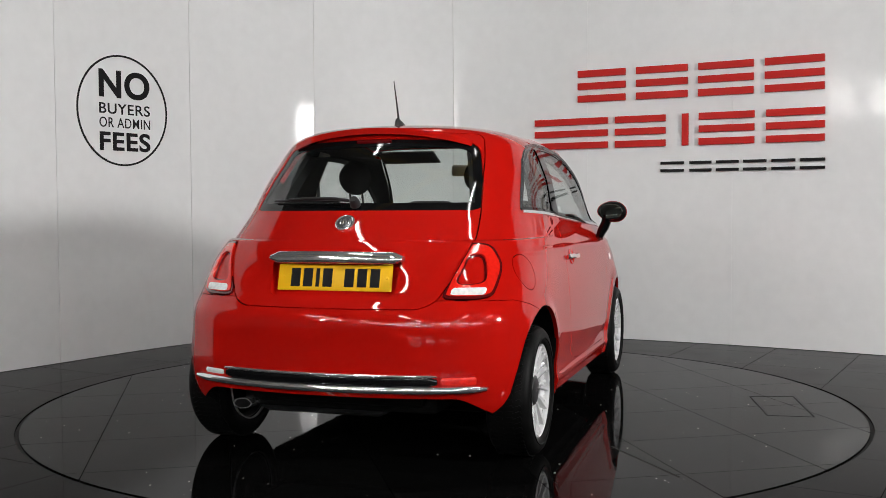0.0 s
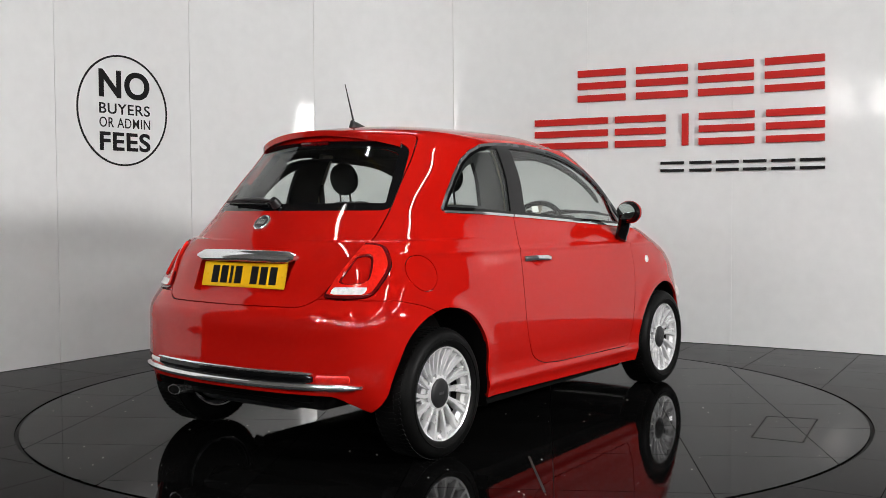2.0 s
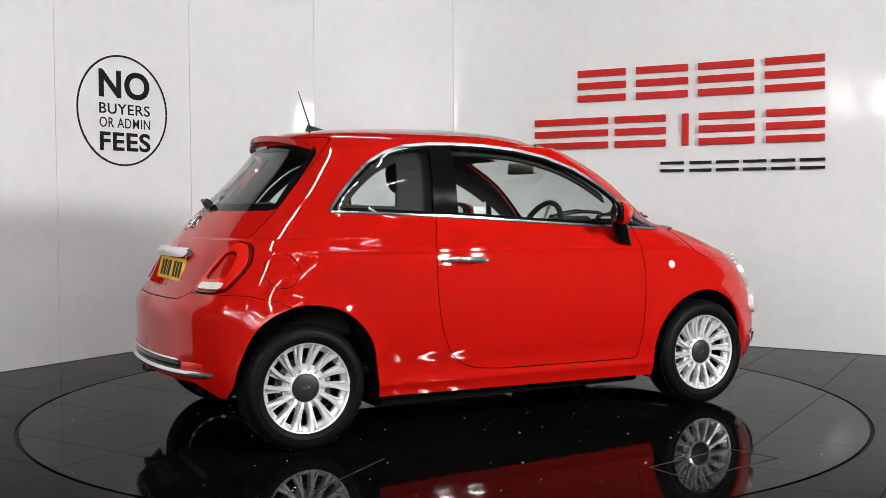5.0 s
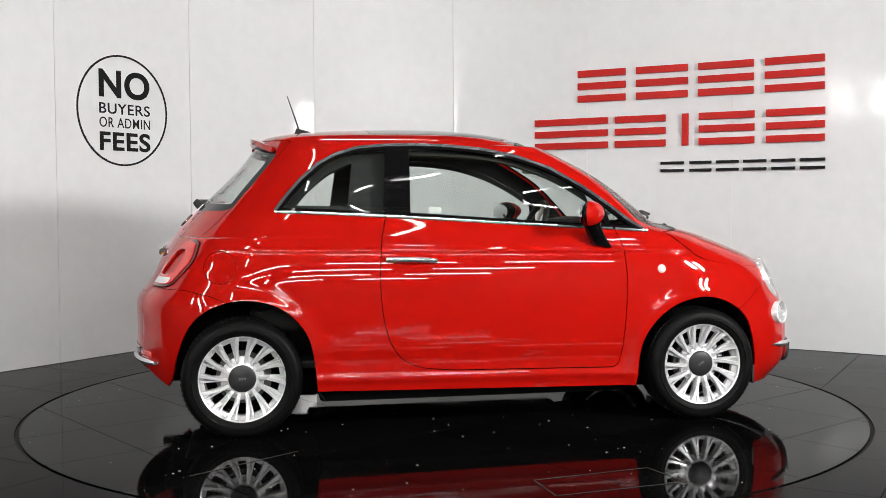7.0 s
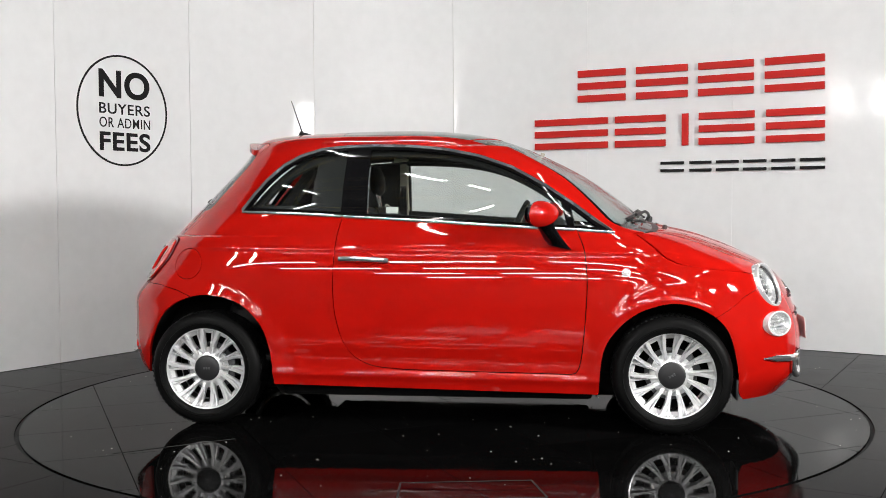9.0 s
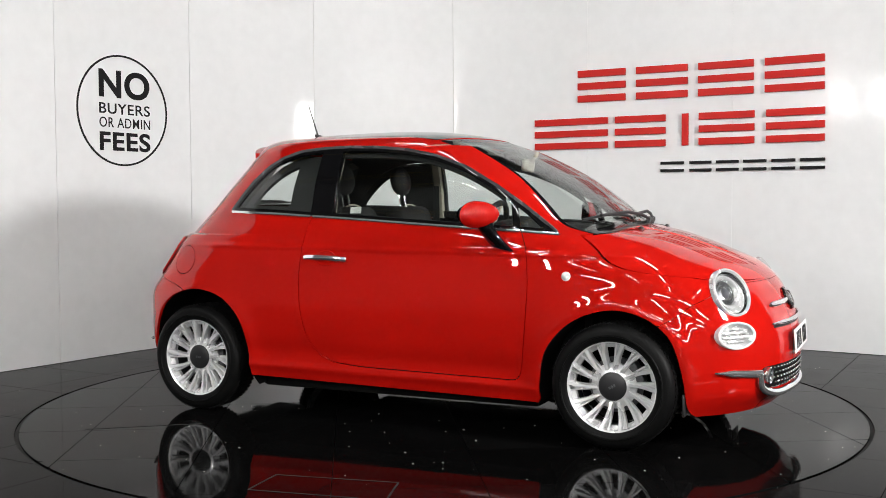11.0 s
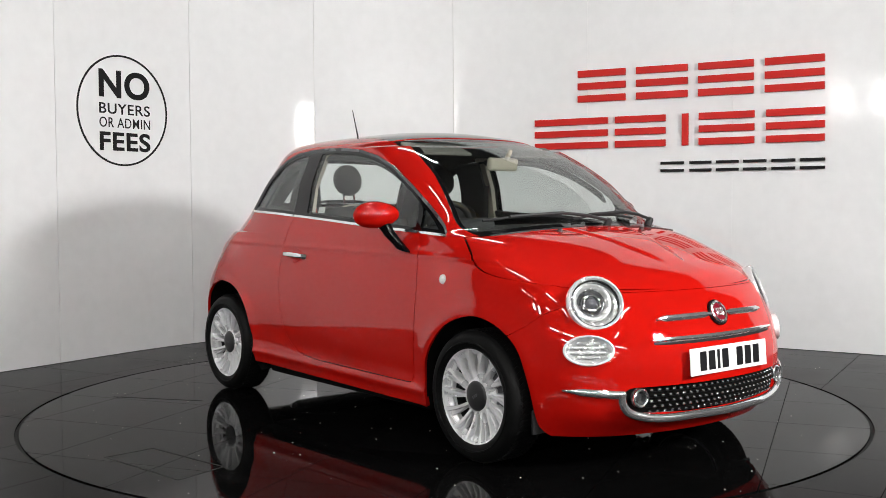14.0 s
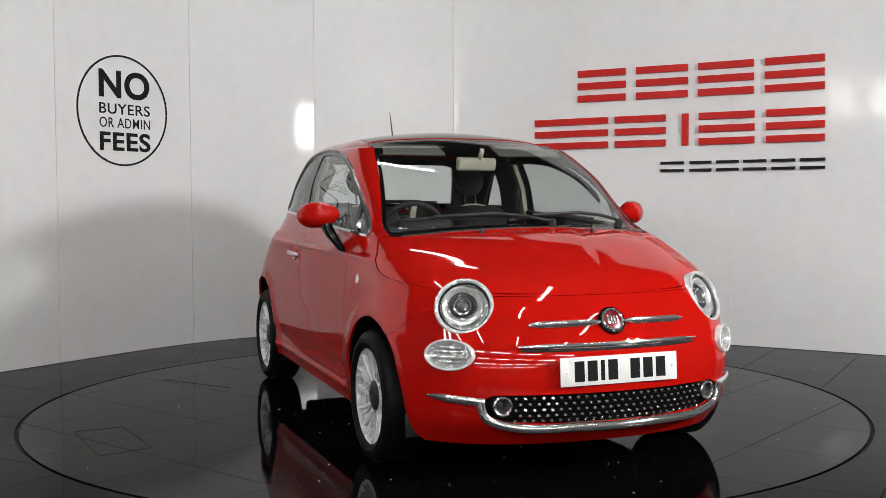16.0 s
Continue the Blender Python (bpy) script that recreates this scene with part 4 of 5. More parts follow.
    turned("ring", [(.026, -.02), (.028, .004), (.033, .007), (.038, .003), (.038, -.02)], m, CHROME, fg, "chrome fog light ring", n=48)
    turned("reflector", [(.028, -.002), (.020, -.010), (.017, -.018), (.012, -.016), (0, -.010)], m, SMOKE, fg, n=40)
    turned("lens", [(0, .006), (.014, .004), (.027, 0)], m, CLEAR, fg, n=40)

# ---- nose ----
def nose_bar(y0, y1, z0, z1, h, name, material, parent, out=.006, depth=.012, n=30, label=""):
    bm = bmesh.new()
    rings = []
    for i in range(n):
        u = i / (n - 1)
        y, z = y0 + (y1 - y0) * u, z0 + (z1 - z0) * u
        p, nn = on_end(y, z, True, out)
        r = h * min(1, .35 + 5 * min(u, 1 - u))
        rings.append([bm.verts.new((p.x + depth * .5 * math.cos(a), p.y, p.z + r * .5 * math.sin(a))) for a in np.linspace(0, 2 * math.pi, 11)[:-1]])
    for A, B in zip(rings, rings[1:]):
        for i in range(10):
            bm.faces.new((A[i], A[(i + 1) % 10], B[(i + 1) % 10], B[i]))
    bm.faces.new(rings[0]), bm.faces.new(rings[-1])
    return part(name, bm, material, parent, label)


for s in (-1, 1):
    nose_bar(s * .052, s * .345, .636, .632, .027, "nose_bar", CHROME, car, .009, label="chrome whisker bar")
    # black strip behind each bar, painting in the bar's shadow
    nose_bar(s * .052, s * .348, .634, .630, .038, "bar_shadow_strip", BLACK, car, -.003, .010)
nose_bar(-.40, .40, .552, .552, .022, "nose_strip", CHROME, car, .009, n=50, label="long chrome nose strip")
# black strip below the chrome, its shadow put in as colour, not a recess
nose_bar(-.39, .39, .540, .540, .030, "nose_shadow_strip", BLACK, car, -.003, .012, 50)
p, n = on_end(0, .640, True, .005)
bd = empty("front_badge", car)
bd["label"] = "round dark red badge in a chrome ring"
m = frame_at(p, n)
turned("seat_ring", [(.050, -.002), (.052, .005), (.057, .004), (.058, -.004)], m, BLACK_GLOSS, bd, n=56)
turned("ring", [(.038, 0), (.038, .012), (.043, .015), (.049, .010), (.050, 0)], m, CHROME, bd, n=56)
turned("disc", [(0, .013), (.02, .0125), (.038, .010)], m, BADGE_RED, bd, n=48)
for k in range(4):
    bm = bmesh.new()
    add_box(bm, m @ Matrix.Translation((-.0195 + .013 * k, 0, .0125)), .008, .034, .004, .001)
    part("emblem_bar", bm, CHROME, bd)


def plate(name, x, z, tilt, facing, material):
    pl = empty(name, car)
    pl["label"] = "%s number plate with plain dark bars" % ("white" if facing > 0 else "yellow")
    m = pose(x, 0, z) @ Matrix.Rotation(radians(90 if facing > 0 else -90), 4, "Z") @ Matrix.Rotation(radians(90 + tilt), 4, "X")
    bm = bmesh.new()
    add_box(bm, m, .520, .111, .005, .0022, 2)
    part("backing", bm, material, pl)
    h = .079
    for k, xx in enumerate((-.178, -.121, -.064, -.018, .068, .126, .184)):
        wd = .05 if k != 2 else .02
        if k == 2:
            xx = -.076
        if k == 3:
            xx = -.031
        bm = bmesh.new()
        add_box(bm, m @ Matrix.Translation((xx + .0, 0, .0028)), wd * .86, h, .0012)
        part("bar", bm, INK, pl)
    for xx in (-.232, .238):
        turned("screw_cap", [(0, .0052), (.005, .005), (.007, .0028)], m @ Matrix.Translation((xx, 0, 0)), material, pl, n=16)
    return pl


plate("front_plate", 1.913, .459, -4, 1, PLATE_WHITE)
rp = plate("rear_plate", -1.519, .797, -14, -1, PLATE_YELLOW)

# lower grille: dark mesh panel, studs, chrome lip
gr = empty("grille", car)
gr["label"] = "black lower grille with chrome studs"
panel("grille_panel", both(grille_cut), DARK, gr, thick=.01, shift=-.018)
bm = bmesh.new()
for row in range(5):
    for col in range(-13, 14):
        y = (col + (.5 if row % 2 else 0)) * .0345
        z = .268 + row * .0225
        if abs(y) > .415:
            continue
        p, n = on_end(y, z, True, -.010)
        add_box(bm, frame_at(p, n), .011, .007, .008, .002, 1)
        add_box(bm, frame_at(p - n * .006 + Vector((0, 0, .011)), n), .030, .0035, .010)
part("mesh_weave", bm, DARK, gr)["kind"] = "stuff"
bm = bmesh.new()
for row in range(5):
    for col in range(-13, 14):
        y = (col + (.5 if row % 2 else 0)) * .0345
        z = .268 + row * .0225
        if abs(y) > .415:
            continue
        p, n = on_end(y, z, True, -.004)
        add_box(bm, frame_at(p, (n + Vector((0, 0, .25))).normalized()), .0125, .0095, .006, .002, 1)
part("studs", bm, CHROME, gr, "small chrome studs")["kind"] = "stuff"
lip = []
for y, z in spline([(-.537, .352), (-.520, .292), (-.45, .258), (-.2, .245), (0, .242), (.2, .245), (.45, .258), (.520, .292), (.537, .352)], 90):
    p, n = on_end(float(y), float(z), True, .011)
    lip.append(tuple(p))
swept("grille_lip", lip, circle_prof(.0175, 14, .8, 1), CHROME, gr, "chrome grille surround")

# ---- tail ----
p, n = on_end(0, .884, False, .0)
hb = empty("tailgate_handle", hatch)
path = []
bm = bmesh.new()
rings = []
for u in np.linspace(-1, 1, 36):
    y = .302 * u
    p, n = on_end(float(y), .882 - .004 * u * u, False, .004)
    r = .026 * min(1, .4 + 5 * (1 - abs(u)))
    rings.append([bm.verts.new((p.x - .012 + .018 * math.cos(a) + .3 * r * math.sin(a), p.y, p.z + r * math.sin(a))) for a in np.linspace(0, 2 * math.pi, 15)[:-1]])
for A, B in zip(rings, rings[1:]):
    for i in range(14):
        bm.faces.new((A[i], A[(i + 1) % 14], B[(i + 1) % 14], B[i]))
bm.faces.new(rings[0]), bm.faces.new(rings[-1])
part("chrome_bar", bm, CHROME, hb, "chrome bar over the plate")
p, n = on_end(0, 1.024, False, .0)
bd = empty("rear_badge", hatch)
m = frame_at(p, n)
turned("ring", [(.034, 0), (.034, .009), (.039, .012), (.044, .008), (.045, 0)], m, CHROME, bd, n=52)
turned("disc", [(0, .010), (.02, .0095), (.034, .008)], m, SMOKE, bd, n=44)
for k in range(4):
    bm = bmesh.new()
    add_box(bm, m @ Matrix.Translation((-.018 + .012 * k, 0, .010)), .007, .030, .003, .001)
    part("emblem_bar", bm, CHROME, bd)
# wiper
p1, n1 = on_end(-.02, 1.10, False, .016)
p2, n2 = on_end(.32, 1.115, False, .018)
wp = empty("rear_wiper", hatch)
turned("pivot", [(0, .03), (.016, .028), (.022, .012), (.024, -.012)], frame_at(p1, n1), BLACK, wp, n=28)
swept("arm", [tuple(p1 + n1 * .012), tuple(p1.lerp(p2, .3) + n1 * .022), tuple(p1.lerp(p2, .7) + n1 * .014), tuple(p2)], circle_prof(.011, 8, 1, .7), BLACK, wp)
path = []
for y in np.linspace(.06, .42, 16):
    p, n = on_end(float(y), 1.112 + .02 * (y - .06), False, .008)
    path.append(tuple(p))
swept("blade", path, circle_prof(.006, 8), BLACK, wp)
# spoiler lip, brake light
path = []
for y in np.linspace(-.435, .435, 40):
    e = (y / .435)**4
    p, n = on_end(float(y), 1.434 - .05 * (y / .435)**2, False, .010 * (1 - e) - .006 * e)
    path.append((p.x - .010 * (1 - e), p.y, p.z + .004))
swept("spoiler", path, [(-.02, -.014), (.016, -.014), (.022, .0), (.006, .012), (-.02, .014)], RED, hatch, "roof spoiler lip")
path = []
for y in np.linspace(-.085, .085, 12):
    p, n = on_end(float(y), 1.398, False, -.004)
    path.append(tuple(p))
swept("brake_light", path, circle_prof(.011, 8), LAMP_DARK, hatch, "high red brake light")
# bumper trim
def tail_bar(y0, y1, z, h, out, depth, name, material, parent, bow=0.0, label=""):
    bm = bmesh.new()
    rings = []
    n = 46
    for i in range(n):
        u = i / (n - 1)
        y = y0 + (y1 - y0) * u
        p, nn = on_end(float(y), z + bow * (y / .65)**2, False, out)
        r = h * .5 * min(1, .5 + 12 * min(u, 1 - u))
        rings.append([bm.verts.new((p.x + depth * .5 * math.cos(a), p.y, p.z + r * math.sin(a))) for a in np.linspace(0, 2 * math.pi, 13)[:-1]])
    for A, B in zip(rings, rings[1:]):
        for i in range(12):
            bm.faces.new((A[i], A[(i + 1) % 12], B[(i + 1) % 12], B[i]))
    bm.faces.new(rings[0]), bm.faces.new(rings[-1])
    return part(name, bm, material, parent, label)


tail_bar(-.66, .66, .353, .030, .010, .026, "bumper_strip", CHROME, car, .006, "chrome rear bumper strip")
tail_bar(-.478, .478, .386, .044, .0, .014, "bumper_insert", BLACK_GLOSS, car, .004, "gloss black bumper insert")
tail_bar(-.478, .478, .409, .014, .005, .014, "bumper_edge", CHROME, car, .004)
for s in (-1, 1):
    tail_bar(s * .49, s * (.625 if s < 0 else .60), .386, .034 if s < 0 else .022, .001, .010, "rear_fog" if s < 0 else "reverse_lamp", LAMP_RED if s < 0 else LAMP_WHITE, car, .004, "red fog lens" if s < 0 else "clear reversing lens")
# exhaust and underside
ex = empty("exhaust", car)
swept("pipe", [(-1.20, .42, .235), (-1.50, .41, .248), (-1.578, .41, .254)], circle_prof(.031, 20, 1.4, .75), CHROME, ex, "chrome exhaust tip")
swept("pipe_bore", [(-1.50, .41, .248), (-1.5795, .41, .254)], circle_prof(.026, 20, 1.42, .74), DARK, ex)
box("silencer", -1.30, .12, .25, .25, .62, .13, STEEL, ex, "dull steel silencer", .05)
und = empty("underbody", car)
bm = bmesh.new()
add_box(bm, pose(.04, 0, .188), 1.56, 1.40, .084, .02)
add_box(bm, pose(.98, 0, .195), .40, 1.06, .12, .03)
add_box(bm, pose(-.86, 0, .205), .30, 1.06, .12, .04)
add_box(bm, pose(0, 0, .275), 3.0, .90, .09, .03)
add_box(bm, pose(-1.42, 0, .31), .22, .8, .10, .03)
add_box(bm, pose(1.58, 0, .26), .26, 1.0, .07, .03)
part("floor_pan", bm, DARK, und)
swept("rear_axle", [(-1.105, -.60, .27), (-1.105, .60, .27)], circle_prof(.035, 12), DARK, und)
for x, poly in ((-1.09, ARCH_R), (1.18, ARCH_F)):
    for s in (-1, 1):
        bm = bmesh.new()
        A = [p for p in poly if p[1] > (.25 if p[0] < -1.3 else .16)]
        A.sort(key=lambda p: p[0])
        r1 = [bm.verts.new((q[0], s * (float(half_width(np.array(q[0]), np.array(max(q[1], .2)))) - .012), q[1])) for q in A]
        cx = x
        r2 = [bm.verts.new((cx + (q[0] - cx) * 1.03, s * .50, q[1] + .015)) for q in A]
        for i in range(len(A) - 1):
            bm.faces.new((r1[i], r1[i + 1], r2[i + 1], r2[i]))
        bm.faces.new(r2)
        part("arch_liner", bm, DARK, und, "black wheel arch liner")
for s in (-1, 1):
    box("mud_flap", 1.50, s * .66, .215, .012, .17, .10, BLACK, und, "black flap behind the bumper")

# aerial
p = Vector((-.80, 0, float(np.interp(-.80, _r[::-1, 0][np.argsort(_r[::-1, 0])], _r[::-1, 1][np.argsort(_r[::-1, 0])]))))
an = empty("aerial", car)
bm = bmesh.new()
rings = []
for x, w, h in ((-.825, .010, .004), (-.812, .017, .036), (-.775, .018, .026), (-.725, .012, .012), (-.690, .004, .003)):
    rings.append([bm.verts.new((x, -.030 + w * math.cos(a), p.z - .006 + (h + .006) * max(0, math.sin(a)))) for a in np.linspace(0, math.pi, 11)])
for A, B in zip(rings, rings[1:]):
    for i in range(10):
        bm.faces.new((A[i], A[i + 1], B[i + 1], B[i]))
bm.faces.new(rings[0]), bm.faces.new(rings[-1])
part("base", bm, BLACK, an)
bm = bmesh.new()
r = bmesh.ops.create_cone(bm, cap_ends=True, segments=12, radius1=.0055, radius2=.0022, depth=.20, matrix=Matrix.Translation((-.828, -.030, 1.60)) @ Matrix.Rotation(radians(-19), 4, "Y"))
part("rod", bm, BLACK, an, "short black aerial rod")

# front wipers and cowl
cowl = []
for y in np.linspace(-.62, .62, 40):
    p, n = on_end(float(y), .998 - .03 * (y / .6)**2, True, -.004)
    cowl.append(tuple(p))
swept("cowl_strip", cowl, [(-.03, -.006), (.012, -.006), (.012, .006), (-.03, .006)], BLACK, car, "black cowl strip")
for y0, y1, z1 in ((.10, -.44, 1.030), (.50, .02, 1.035)):
    wp = empty("front_wiper", car)
    p1, n1 = on_end(y0, 1.000, True, .015)
    p2, n2 = on_end(y1, z1, True, .018)
    turned("pivot", [(0, .022), (.012, .02), (.018, .008), (.020, -.02)], frame_at(p1, n1), BLACK, wp, n=24)
    mid = p1.lerp(p2, .5) + n1 * .035
    swept("arm", [tuple(p1 + n1 * .01), tuple(p1.lerp(p2, .25) + n1 * .03), tuple(mid), tuple(p2 + n2 * .004)], circle_prof(.008, 8), BLACK, wp)
    path = []
    for u in np.linspace(0, 1, 14):
        y = y1 - .12 + (y0 - y1 - .02) * u
        p, n = on_end(float(y), 1.022 + .022 * math.sin(u * 3), True, .009)
        path.append(tuple(p))
    swept("blade", path, circle_prof(.0065, 8), BLACK, wp)
for y in (-.28, .28):
    p, n = on_end(y, .978, True, .0)
    turned("washer_jet", [(0, .016), (.010, .013), (.013, .004), (.014, 0)], frame_at(p, n), BLACK, car, n=18)


# ---- wheels ----
def build_wheel():
    w = empty("wheel", car)
    R_ = WHEEL_R
    prof = [(.196, -.070), (.205, -.080), (.222, -.086), (.245, -.088), (.262, -.085), (.274, -.075), (.281, -.063), (R_, -.045), (R_ + .001, 0), (R_, .05), (.281, .075), (.274, .090), (.262, .102), (.250, .1055), (.236, .1062), (.234, .1090), (.231, .1090), (.229, .1050), (.216, .1025), (.206, .097), (.203, .092), (.196, .085)]
    turned("tyre", prof, Matrix(), RUBBER, w, "black road tyre", n=96)
    bm = bmesh.new()
    for i in range(72):
        a = 360 / 72 * i
        for zz, tilt in ((.058, 24), (-.052, -24), (.022, 10), (-.022, -10)):
            add_box(bm, pose(0, 0, 0, 0, 0, a) @ pose(R_ + .0005, 0, zz, tilt, 0, 0), .0035, .0125, .031)
    part("tread", bm, RUBBER, w)
    rim = turned("rim", [(.196, -.085), (.203, -.088), (.200, -.075), (.198, .05), (.1955, .070), (.1945, .082), (.197, .090), (.204, .094), (.2065, .090), (.2065, .084), (.197, .082)], Matrix(), SILVER, w, "silver alloy rim", n=96)
    N, STEP = 14, 360 / 14
    lean = lambda r: -72 * (r - .1)
    pol = lambda r, deg, z: (r * math.cos(radians(deg)), r * math.sin(radians(deg)), z)
    # dished face behind the spokes, with one window between each two
    v, f = [], []
    for i in range(N):
        a = STEP * i
        ins = [(.104, 5.0 + lean(.104), .044), (.140, 6.2 + lean(.140), .050), (.178, 8.6 + lean(.178), .058)]
        ine = [(.104, STEP - 6.0 + lean(.104), .044), (.140, STEP - 3.2 + lean(.140), .050), (.178, STEP - 2.4 + lean(.178), .058)]
        out_s = [(.060, lean(.06), .052), ] + [(r, lean(r), z) for r, z in ((.104, .044), (.140, .050), (.178, .058), (.1985, .076))]
        col = []
        for q in range(5):
            r, d, z = out_s[q]
            k = min(max(q - 1, 0), 2)
            if 1 <= q <= 3:
                col.append([(r, d, z), ins[k], ine[k], (r, d + STEP, z)])
            else:
                col.append([(r, d, z), (r, d + STEP * .33, z), (r, d + STEP * .66, z), (r, d + STEP, z)])
        b = len(v)
        for row in col:
            for r, d, z in row:
                v.append(pol(r, a + d, z))
        for q in range(4):
            for p in range(3):
                if p == 1 and 1 <= q <= 2:
                    continue
                f.append((b + q * 4 + p, b + q * 4 + 4 + p, b + q * 4 + 5 + p, b + q * 4 + 1 + p))
        # turned-in edges of the window
        loop = [b + 5, b + 9, b + 13, b + 14, b + 10, b + 6]
        k = len(v)
        v += [(v[q][0] * .995, v[q][1] * .995, v[q][2] - .022) for q in loop]
        f += [(loop[q], loop[(q + 1) % 6], k + (q + 1) % 6, k + q) for q in range(6)]
    bm = bmesh.new()
    vs = [bm.verts.new(p) for p in v]
    for q in f:
        bm.faces.new([vs[p] for p in q])
    bmesh.ops.remove_doubles(bm, verts=bm.verts, dist=1e-5)
    part("rim_face", bm, SILVER, rim, sharp=28)
    for i in range(N):
        bm = bmesh.new()
        rings = []
        for r, hw, top in ((.058, .0100, .060), (.075, .0092, .067), (.095, .0086, .071), (.120, .0086, .075), (.150, .0092, .080), (.180, .0102, .0862), (.2030, .0116, .0925)):
            m = pose(0, 0, 0, 0, 0, STEP * i + lean(r))
            k = hw * .72
            pr = [(-hw, top - .026), (hw, top - .026), (hw, top - .006), (k, top), (-k, top - .001), (-hw, top - .007)]
            rings.append([bm.verts.new(m @ Vector((r, q, z))) for q, z in pr])
        for A, B in zip(rings, rings[1:]):
            for k in range(6):
                bm.faces.new((A[k], A[(k + 1) % 6], B[(k + 1) % 6], B[k]))
        bm.faces.new(rings[0]), bm.faces.new(rings[-1])
        # lower branch that parts from the spoke near the hub
        rings = []
        for r, off, top in ((.080, 1.0, .062), (.110, 4.6, .062), (.145, 6.6, .064), (.196, 9.4, .080)):
            m = pose(0, 0, 0, 0, 0, STEP * i + lean(r) + off)
            rings.append([bm.verts.new(m @ Vector((r, q, z))) for q, z in ((-.0052, top - .022), (.0052, top - .022), (.0052, top - .004), (.0036, top), (-.0036, top), (-.0052, top - .004))])
        for A, B in zip(rings, rings[1:]):
            for k in range(6):
                bm.faces.new((A[k], A[(k + 1) % 6], B[(k + 1) % 6], B[k]))
        bm.faces.new(rings[0]), bm.faces.new(rings[-1])
        part("spoke", bm, SILVER, rim, sharp=25)
    turned("hub_face", [(.045, .040), (.078, .052), (.080, .062), (.066, .068), (.05, .069)], Matrix(), SILVER, rim, n=56)
    turned("barrel", [(.1925, -.07), (.1925, .072)], Matrix(), BLACK, w, "dull rim barrel", n=72)
    cap = turned("centre_cap", [(0, .0785), (.03, .078), (.055, .0755), (.0625, .072), (.066, .066)], Matrix(), BLACK, w, "dark grey centre cap", n=56)
    for k in (-1, 0, 1):
        bm = bmesh.new()
        add_box(bm, pose(k * .012, 0, .0788), .009, .012, .001, .0003)
        part("emblem_bar", bm, STEEL, cap)
    turned("brake_disc", [(.04, .01), (.125, .01), (.125, -.012), (.04, -.012)], Matrix(), STEEL, w, "steel brake disc", n=56)
    turned("hub", [(0, .055), (.05, .05), (.05, -.06), (0, -.06)], Matrix(), DARK, w, n=30)
    box("caliper", .10, 0, 0, .07, .10, .07, STEEL, w, bevel=.01)
    turned("inner_cover", [(0, -.05), (.178, -.05)], Matrix(), DARK, w, n=48)
    return w


HUBS = [(-1.106, -.700), (1.193, -.710), (-1.106, .700), (1.193, .710)]
first = build_wheel()
spin = (0, 31, 12, 47)
for k, (x, y) in enumerate(HUBS):
    m = Matrix.Translation((x, y, WHEEL_R + .002)) @ Matrix.Rotation(radians(90 if y < 0 else -90), 4, "X") @ Matrix.Rotation(radians(spin[k]), 4, "Z")
    if k == 0:
        first.matrix_basis = m
    else:
        copy_thing(first, m)


# ---- cabin ----
def soft_box(bm, m, sx, sy, sz, r, puff=0.0):
    """A cushion: a box with strongly rounded edges and swelling faces."""
    add_box(bm, m, sx, sy, sz, r, 4)


def cushion(name, m, sx, sy, sz, r, material, parent, label=""):
    bm = bmesh.new()
    soft_box(bm, m, sx, sy, sz, r)
    return part(name, bm, material, parent, label, sharp=60)


def seat(x, y):
    s = empty("front_seat", car)
    cushion("seat_cushion", pose(x + .20, y, .50, 0, -8, 0), .50, .46, .16, .06, SEAT, s)
    bm = bmesh.new()
    soft_box(bm, pose(x - .04, y, .82, 0, -16, 0), .13, .47, .56, .055)
    for v in bm.verts:
        k = max(0, (v.co.z - .82) / .3)
        v.co.y = y + (v.co.y - y) * (1 - .22 * k * k)
    part("backrest", bm, SEAT, s, sharp=60)
    turned("headrest", [(0, .045), (.04, .043), (.07, .034), (.087, .016), (.090, 0), (.087, -.016), (.07, -.034), (.04, -.043), (0, -.045)], pose(x - .155, y, 1.245, 0, 90 - 10, 0), SEAT, s, "round dark headrest", n=40)
    for d in (-.035, .035):
        swept("headrest_post", [(x - .13, y + d, 1.06), (x - .152, y + d, 1.19)], circle_prof(.006, 8), CHROME, s, up=(1, 0, 0))
    path = [(x - .02 - .085 * math.sin(a) * .9, y + .235 * math.cos(a) * .93, .90 + .205 * math.sin(a)) for a in np.linspace(.1, math.pi - .1, 26)]
    swept("piping", path, circle_prof(.005, 6), CREAM, s, "pale seat piping", up=(1, 0, 0))
    return s


for y in (-.345, .345):
    seat(-.29, y)
rs = empty("rear_seat", car)
cushion("seat_cushion", pose(-.84, 0, .55, 0, -6, 0), .46, 1.12, .16, .06, SEAT, rs)
cushion("backrest", pose(-1.06, 0, .80, 0, -20, 0), .13, 1.14, .48, .05, SEAT, rs)
for y in (-.30, .30):
    cushion("headrest", pose(-1.13, y, 1.055, 0, -15, 0), .08, .22, .13, .035, SEAT, rs, "low rear headrest")
cushion("parcel_shelf", pose(-1.17, 0, .985), .22, .86, .025, .01, TRIM, car)
ds = empty("dashboard", car)
bm = bmesh.new()
soft_box(bm, pose(.80, 0, .915, 0, 6, 0), .56, 1.28, .12, .05)
part("top_pad", bm, TRIM, ds, sharp=60)
cushion("fascia", pose(.555, 0, .86, 0, -12, 0), .06, 1.24, .16, .025, RED, ds, "red fascia panel")
cushion("lower_fascia", pose(.60, 0, .66, 0, 14, 0), .10, 1.2, .34, .03, CREAM, ds)
cushion("instrument_hood", pose(.585, -.345, .985, 0, -8, 0), .20, .30, .09, .04, TRIM, ds)
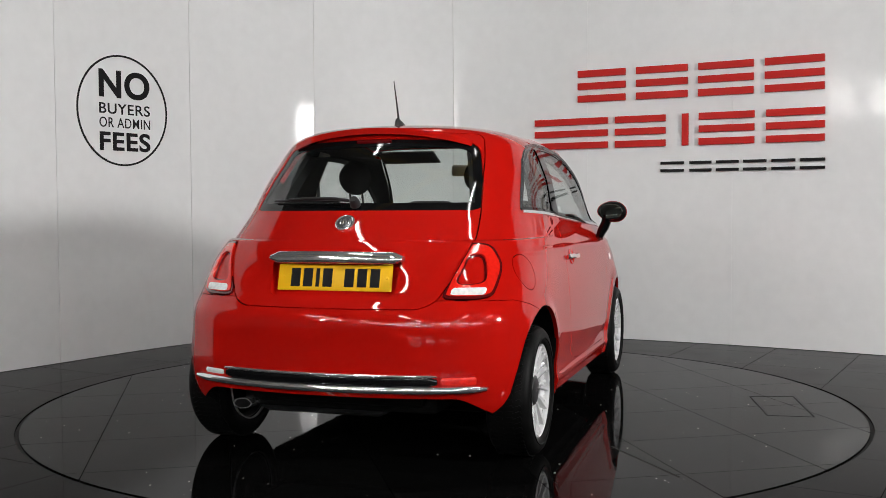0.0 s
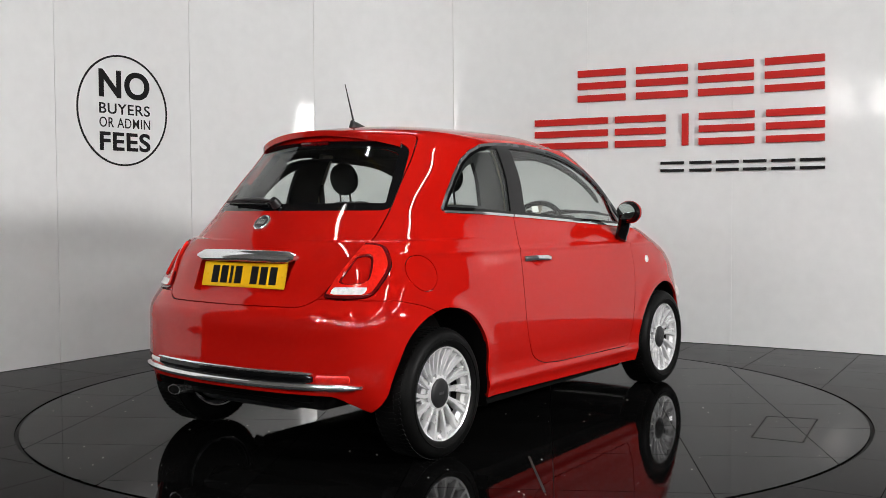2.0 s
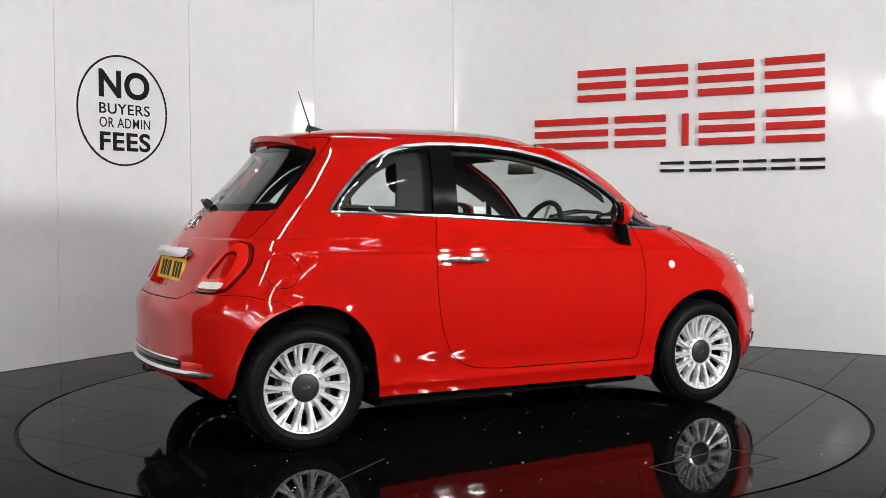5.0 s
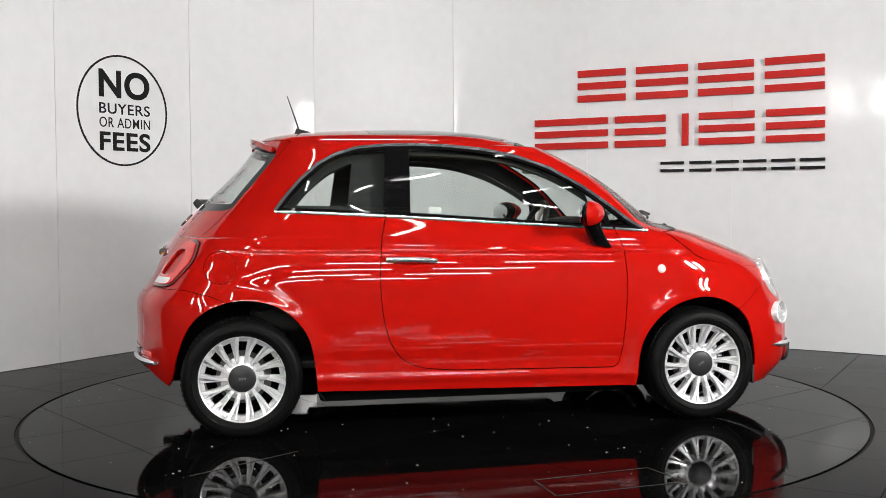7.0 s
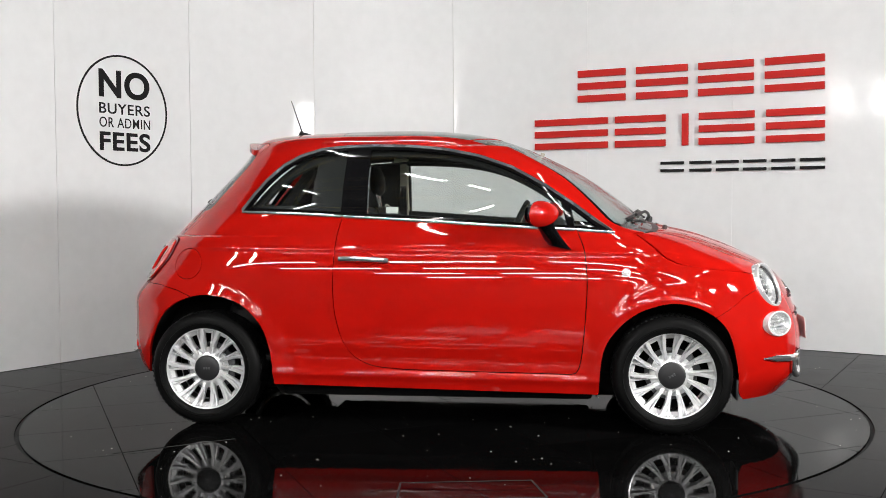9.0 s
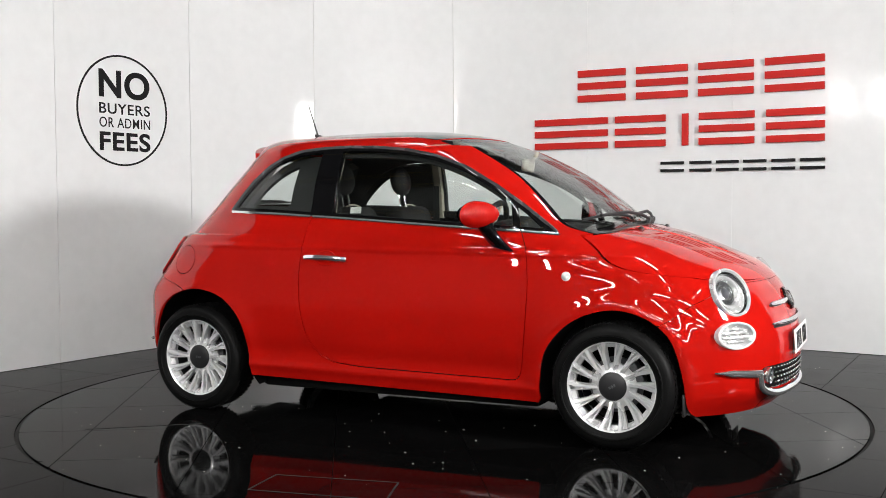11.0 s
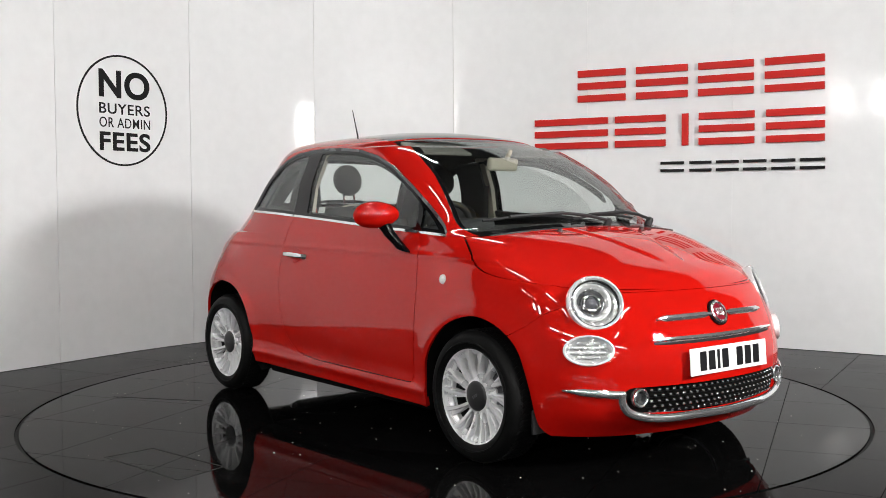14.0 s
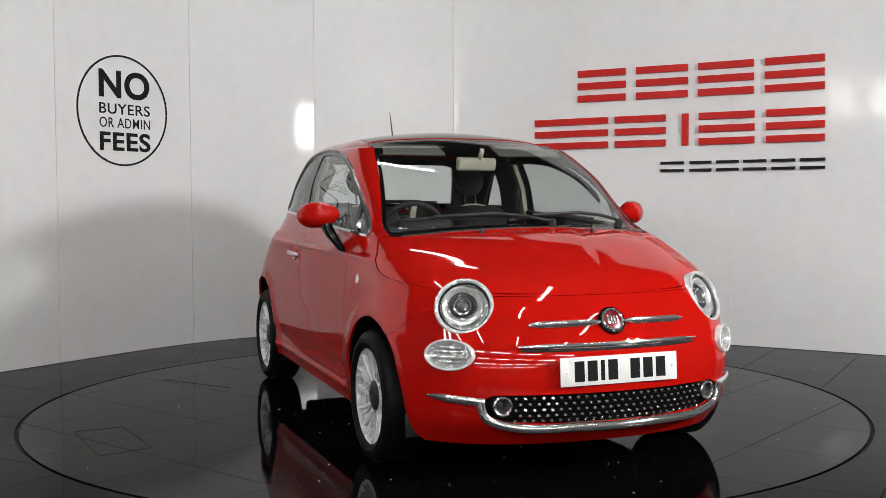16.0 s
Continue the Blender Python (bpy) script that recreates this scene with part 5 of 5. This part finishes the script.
cushion("centre_stack", pose(.55, 0, .66, 0, 8, 0), .10, .24, .44, .03, TRIM, ds)
sw = empty("steering_wheel", car)
m = pose(.415, -.345, .945, 0, -66, 0)
ring = place([(.180 * math.cos(a), .180 * math.sin(a), 0) for a in np.linspace(0, 2 * math.pi, 65)[:-1]], m)
swept("wheel_rim", ring, circle_prof(.0155, 12), TRIM, sw, up=tuple(m.to_3x3().col[2]), closed=True)
turned("airbag_pad", [(0, .03), (.05, .026), (.07, .01), (.072, -.02), (0, -.03)], m, TRIM, sw, n=36)
for a in (0, 180, 270):
    bm = bmesh.new()
    add_box(bm, m @ pose(0, 0, 0, 0, 0, a) @ pose(.12, 0, -.005), .12, .03, .014, .005)
    part("spoke", bm, CREAM, sw)
swept("column", [tuple(m @ Vector((0, 0, -.02))), tuple(m @ Vector((0, 0, -.22)))], circle_prof(.04, 16), TRIM, sw, up=(0, 1, 0))
rv = empty("rear_view_mirror", car)
cushion("housing", pose(.515, -.015, 1.310, 0, 8, 10), .035, .235, .068, .016, CREAM, rv, "pale rear view mirror")
swept("stem", [(.525, 0, 1.335), (.555, 0, 1.368), (.560, 0, 1.385)], circle_prof(.012, 10), CREAM, rv, up=(0, 1, 0))
for y in (-.33, .33):
    cushion("sun_visor", pose(.36, y, 1.388, 0, 22, 0), .15, .36, .016, .007, HEADLINER, car, "folded grey sun visor")
for s in (-1, 1):
    cushion("door_card", pose(.17, s * .715, .70), .98, .05, .52, .02, TRIM, car)
    cushion("arm_rest", pose(.10, s * .675, .76), .46, .06, .06, .02, CREAM, car)
    # inner pillar trims
    swept("pillar_trim", [(-.345, s * .665, 1.02), (-.345, s * .640, 1.20), (-.335, s * .565, 1.385)], [(-.045, -.012), (.045, -.012), (.04, .012), (-.04, .012)], CREAM, car, "cream pillar trim", up=(0, -s, 0))
    # belts
    swept("seat_belt", [(-.335, s * .615, 1.22), (-.325, s * .60, .95), (-.30, s * .60, .55)], [(-.022, -.001), (.022, -.001), (.022, .001), (-.022, .001)], BLACK, car, up=(0, -s, 0))
cushion("cabin_floor", pose(-.1, 0, .33), 1.9, 1.36, .04, .01, TRIM, car)
cushion("bulkhead", pose(1.03, 0, .60, 0, 0, 0), .04, 1.2, .55, .01, DARK, car)
# paper label inside the driver's window
p, n = on_side(-.165, 1.080, -.013)
bm = bmesh.new()
add_box(bm, frame_at(p, n), .062, .032, .0012)
part("window_label", bm, PAPER, car, "small white paper label")
# thick inner trims beside the rear window
for s in (-1, 1):
    path = []
    for z, y in ((1.02, .56), (1.10, .555), (1.20, .53), (1.30, .50), (1.38, .475)):
        p, n = on_end(s * y, z, False, -.055)
        path.append((p.x + .03, p.y, p.z))
    swept("rear_pillar_trim", path, [(-.055, -.03), (.055, -.03), (.05, .03), (-.05, .03)], TRIM, car, "dark rear pillar trim", up=(-1, 0, .5))


# ---- what moves: the platform and the car on it ----
def motions():
    rows = [(float(i), pose(0, 0, 0, 0, 0, a)) for i, a in enumerate(TURN)]
    walk(turntable, rows)
    walk(car, rows)


motions()
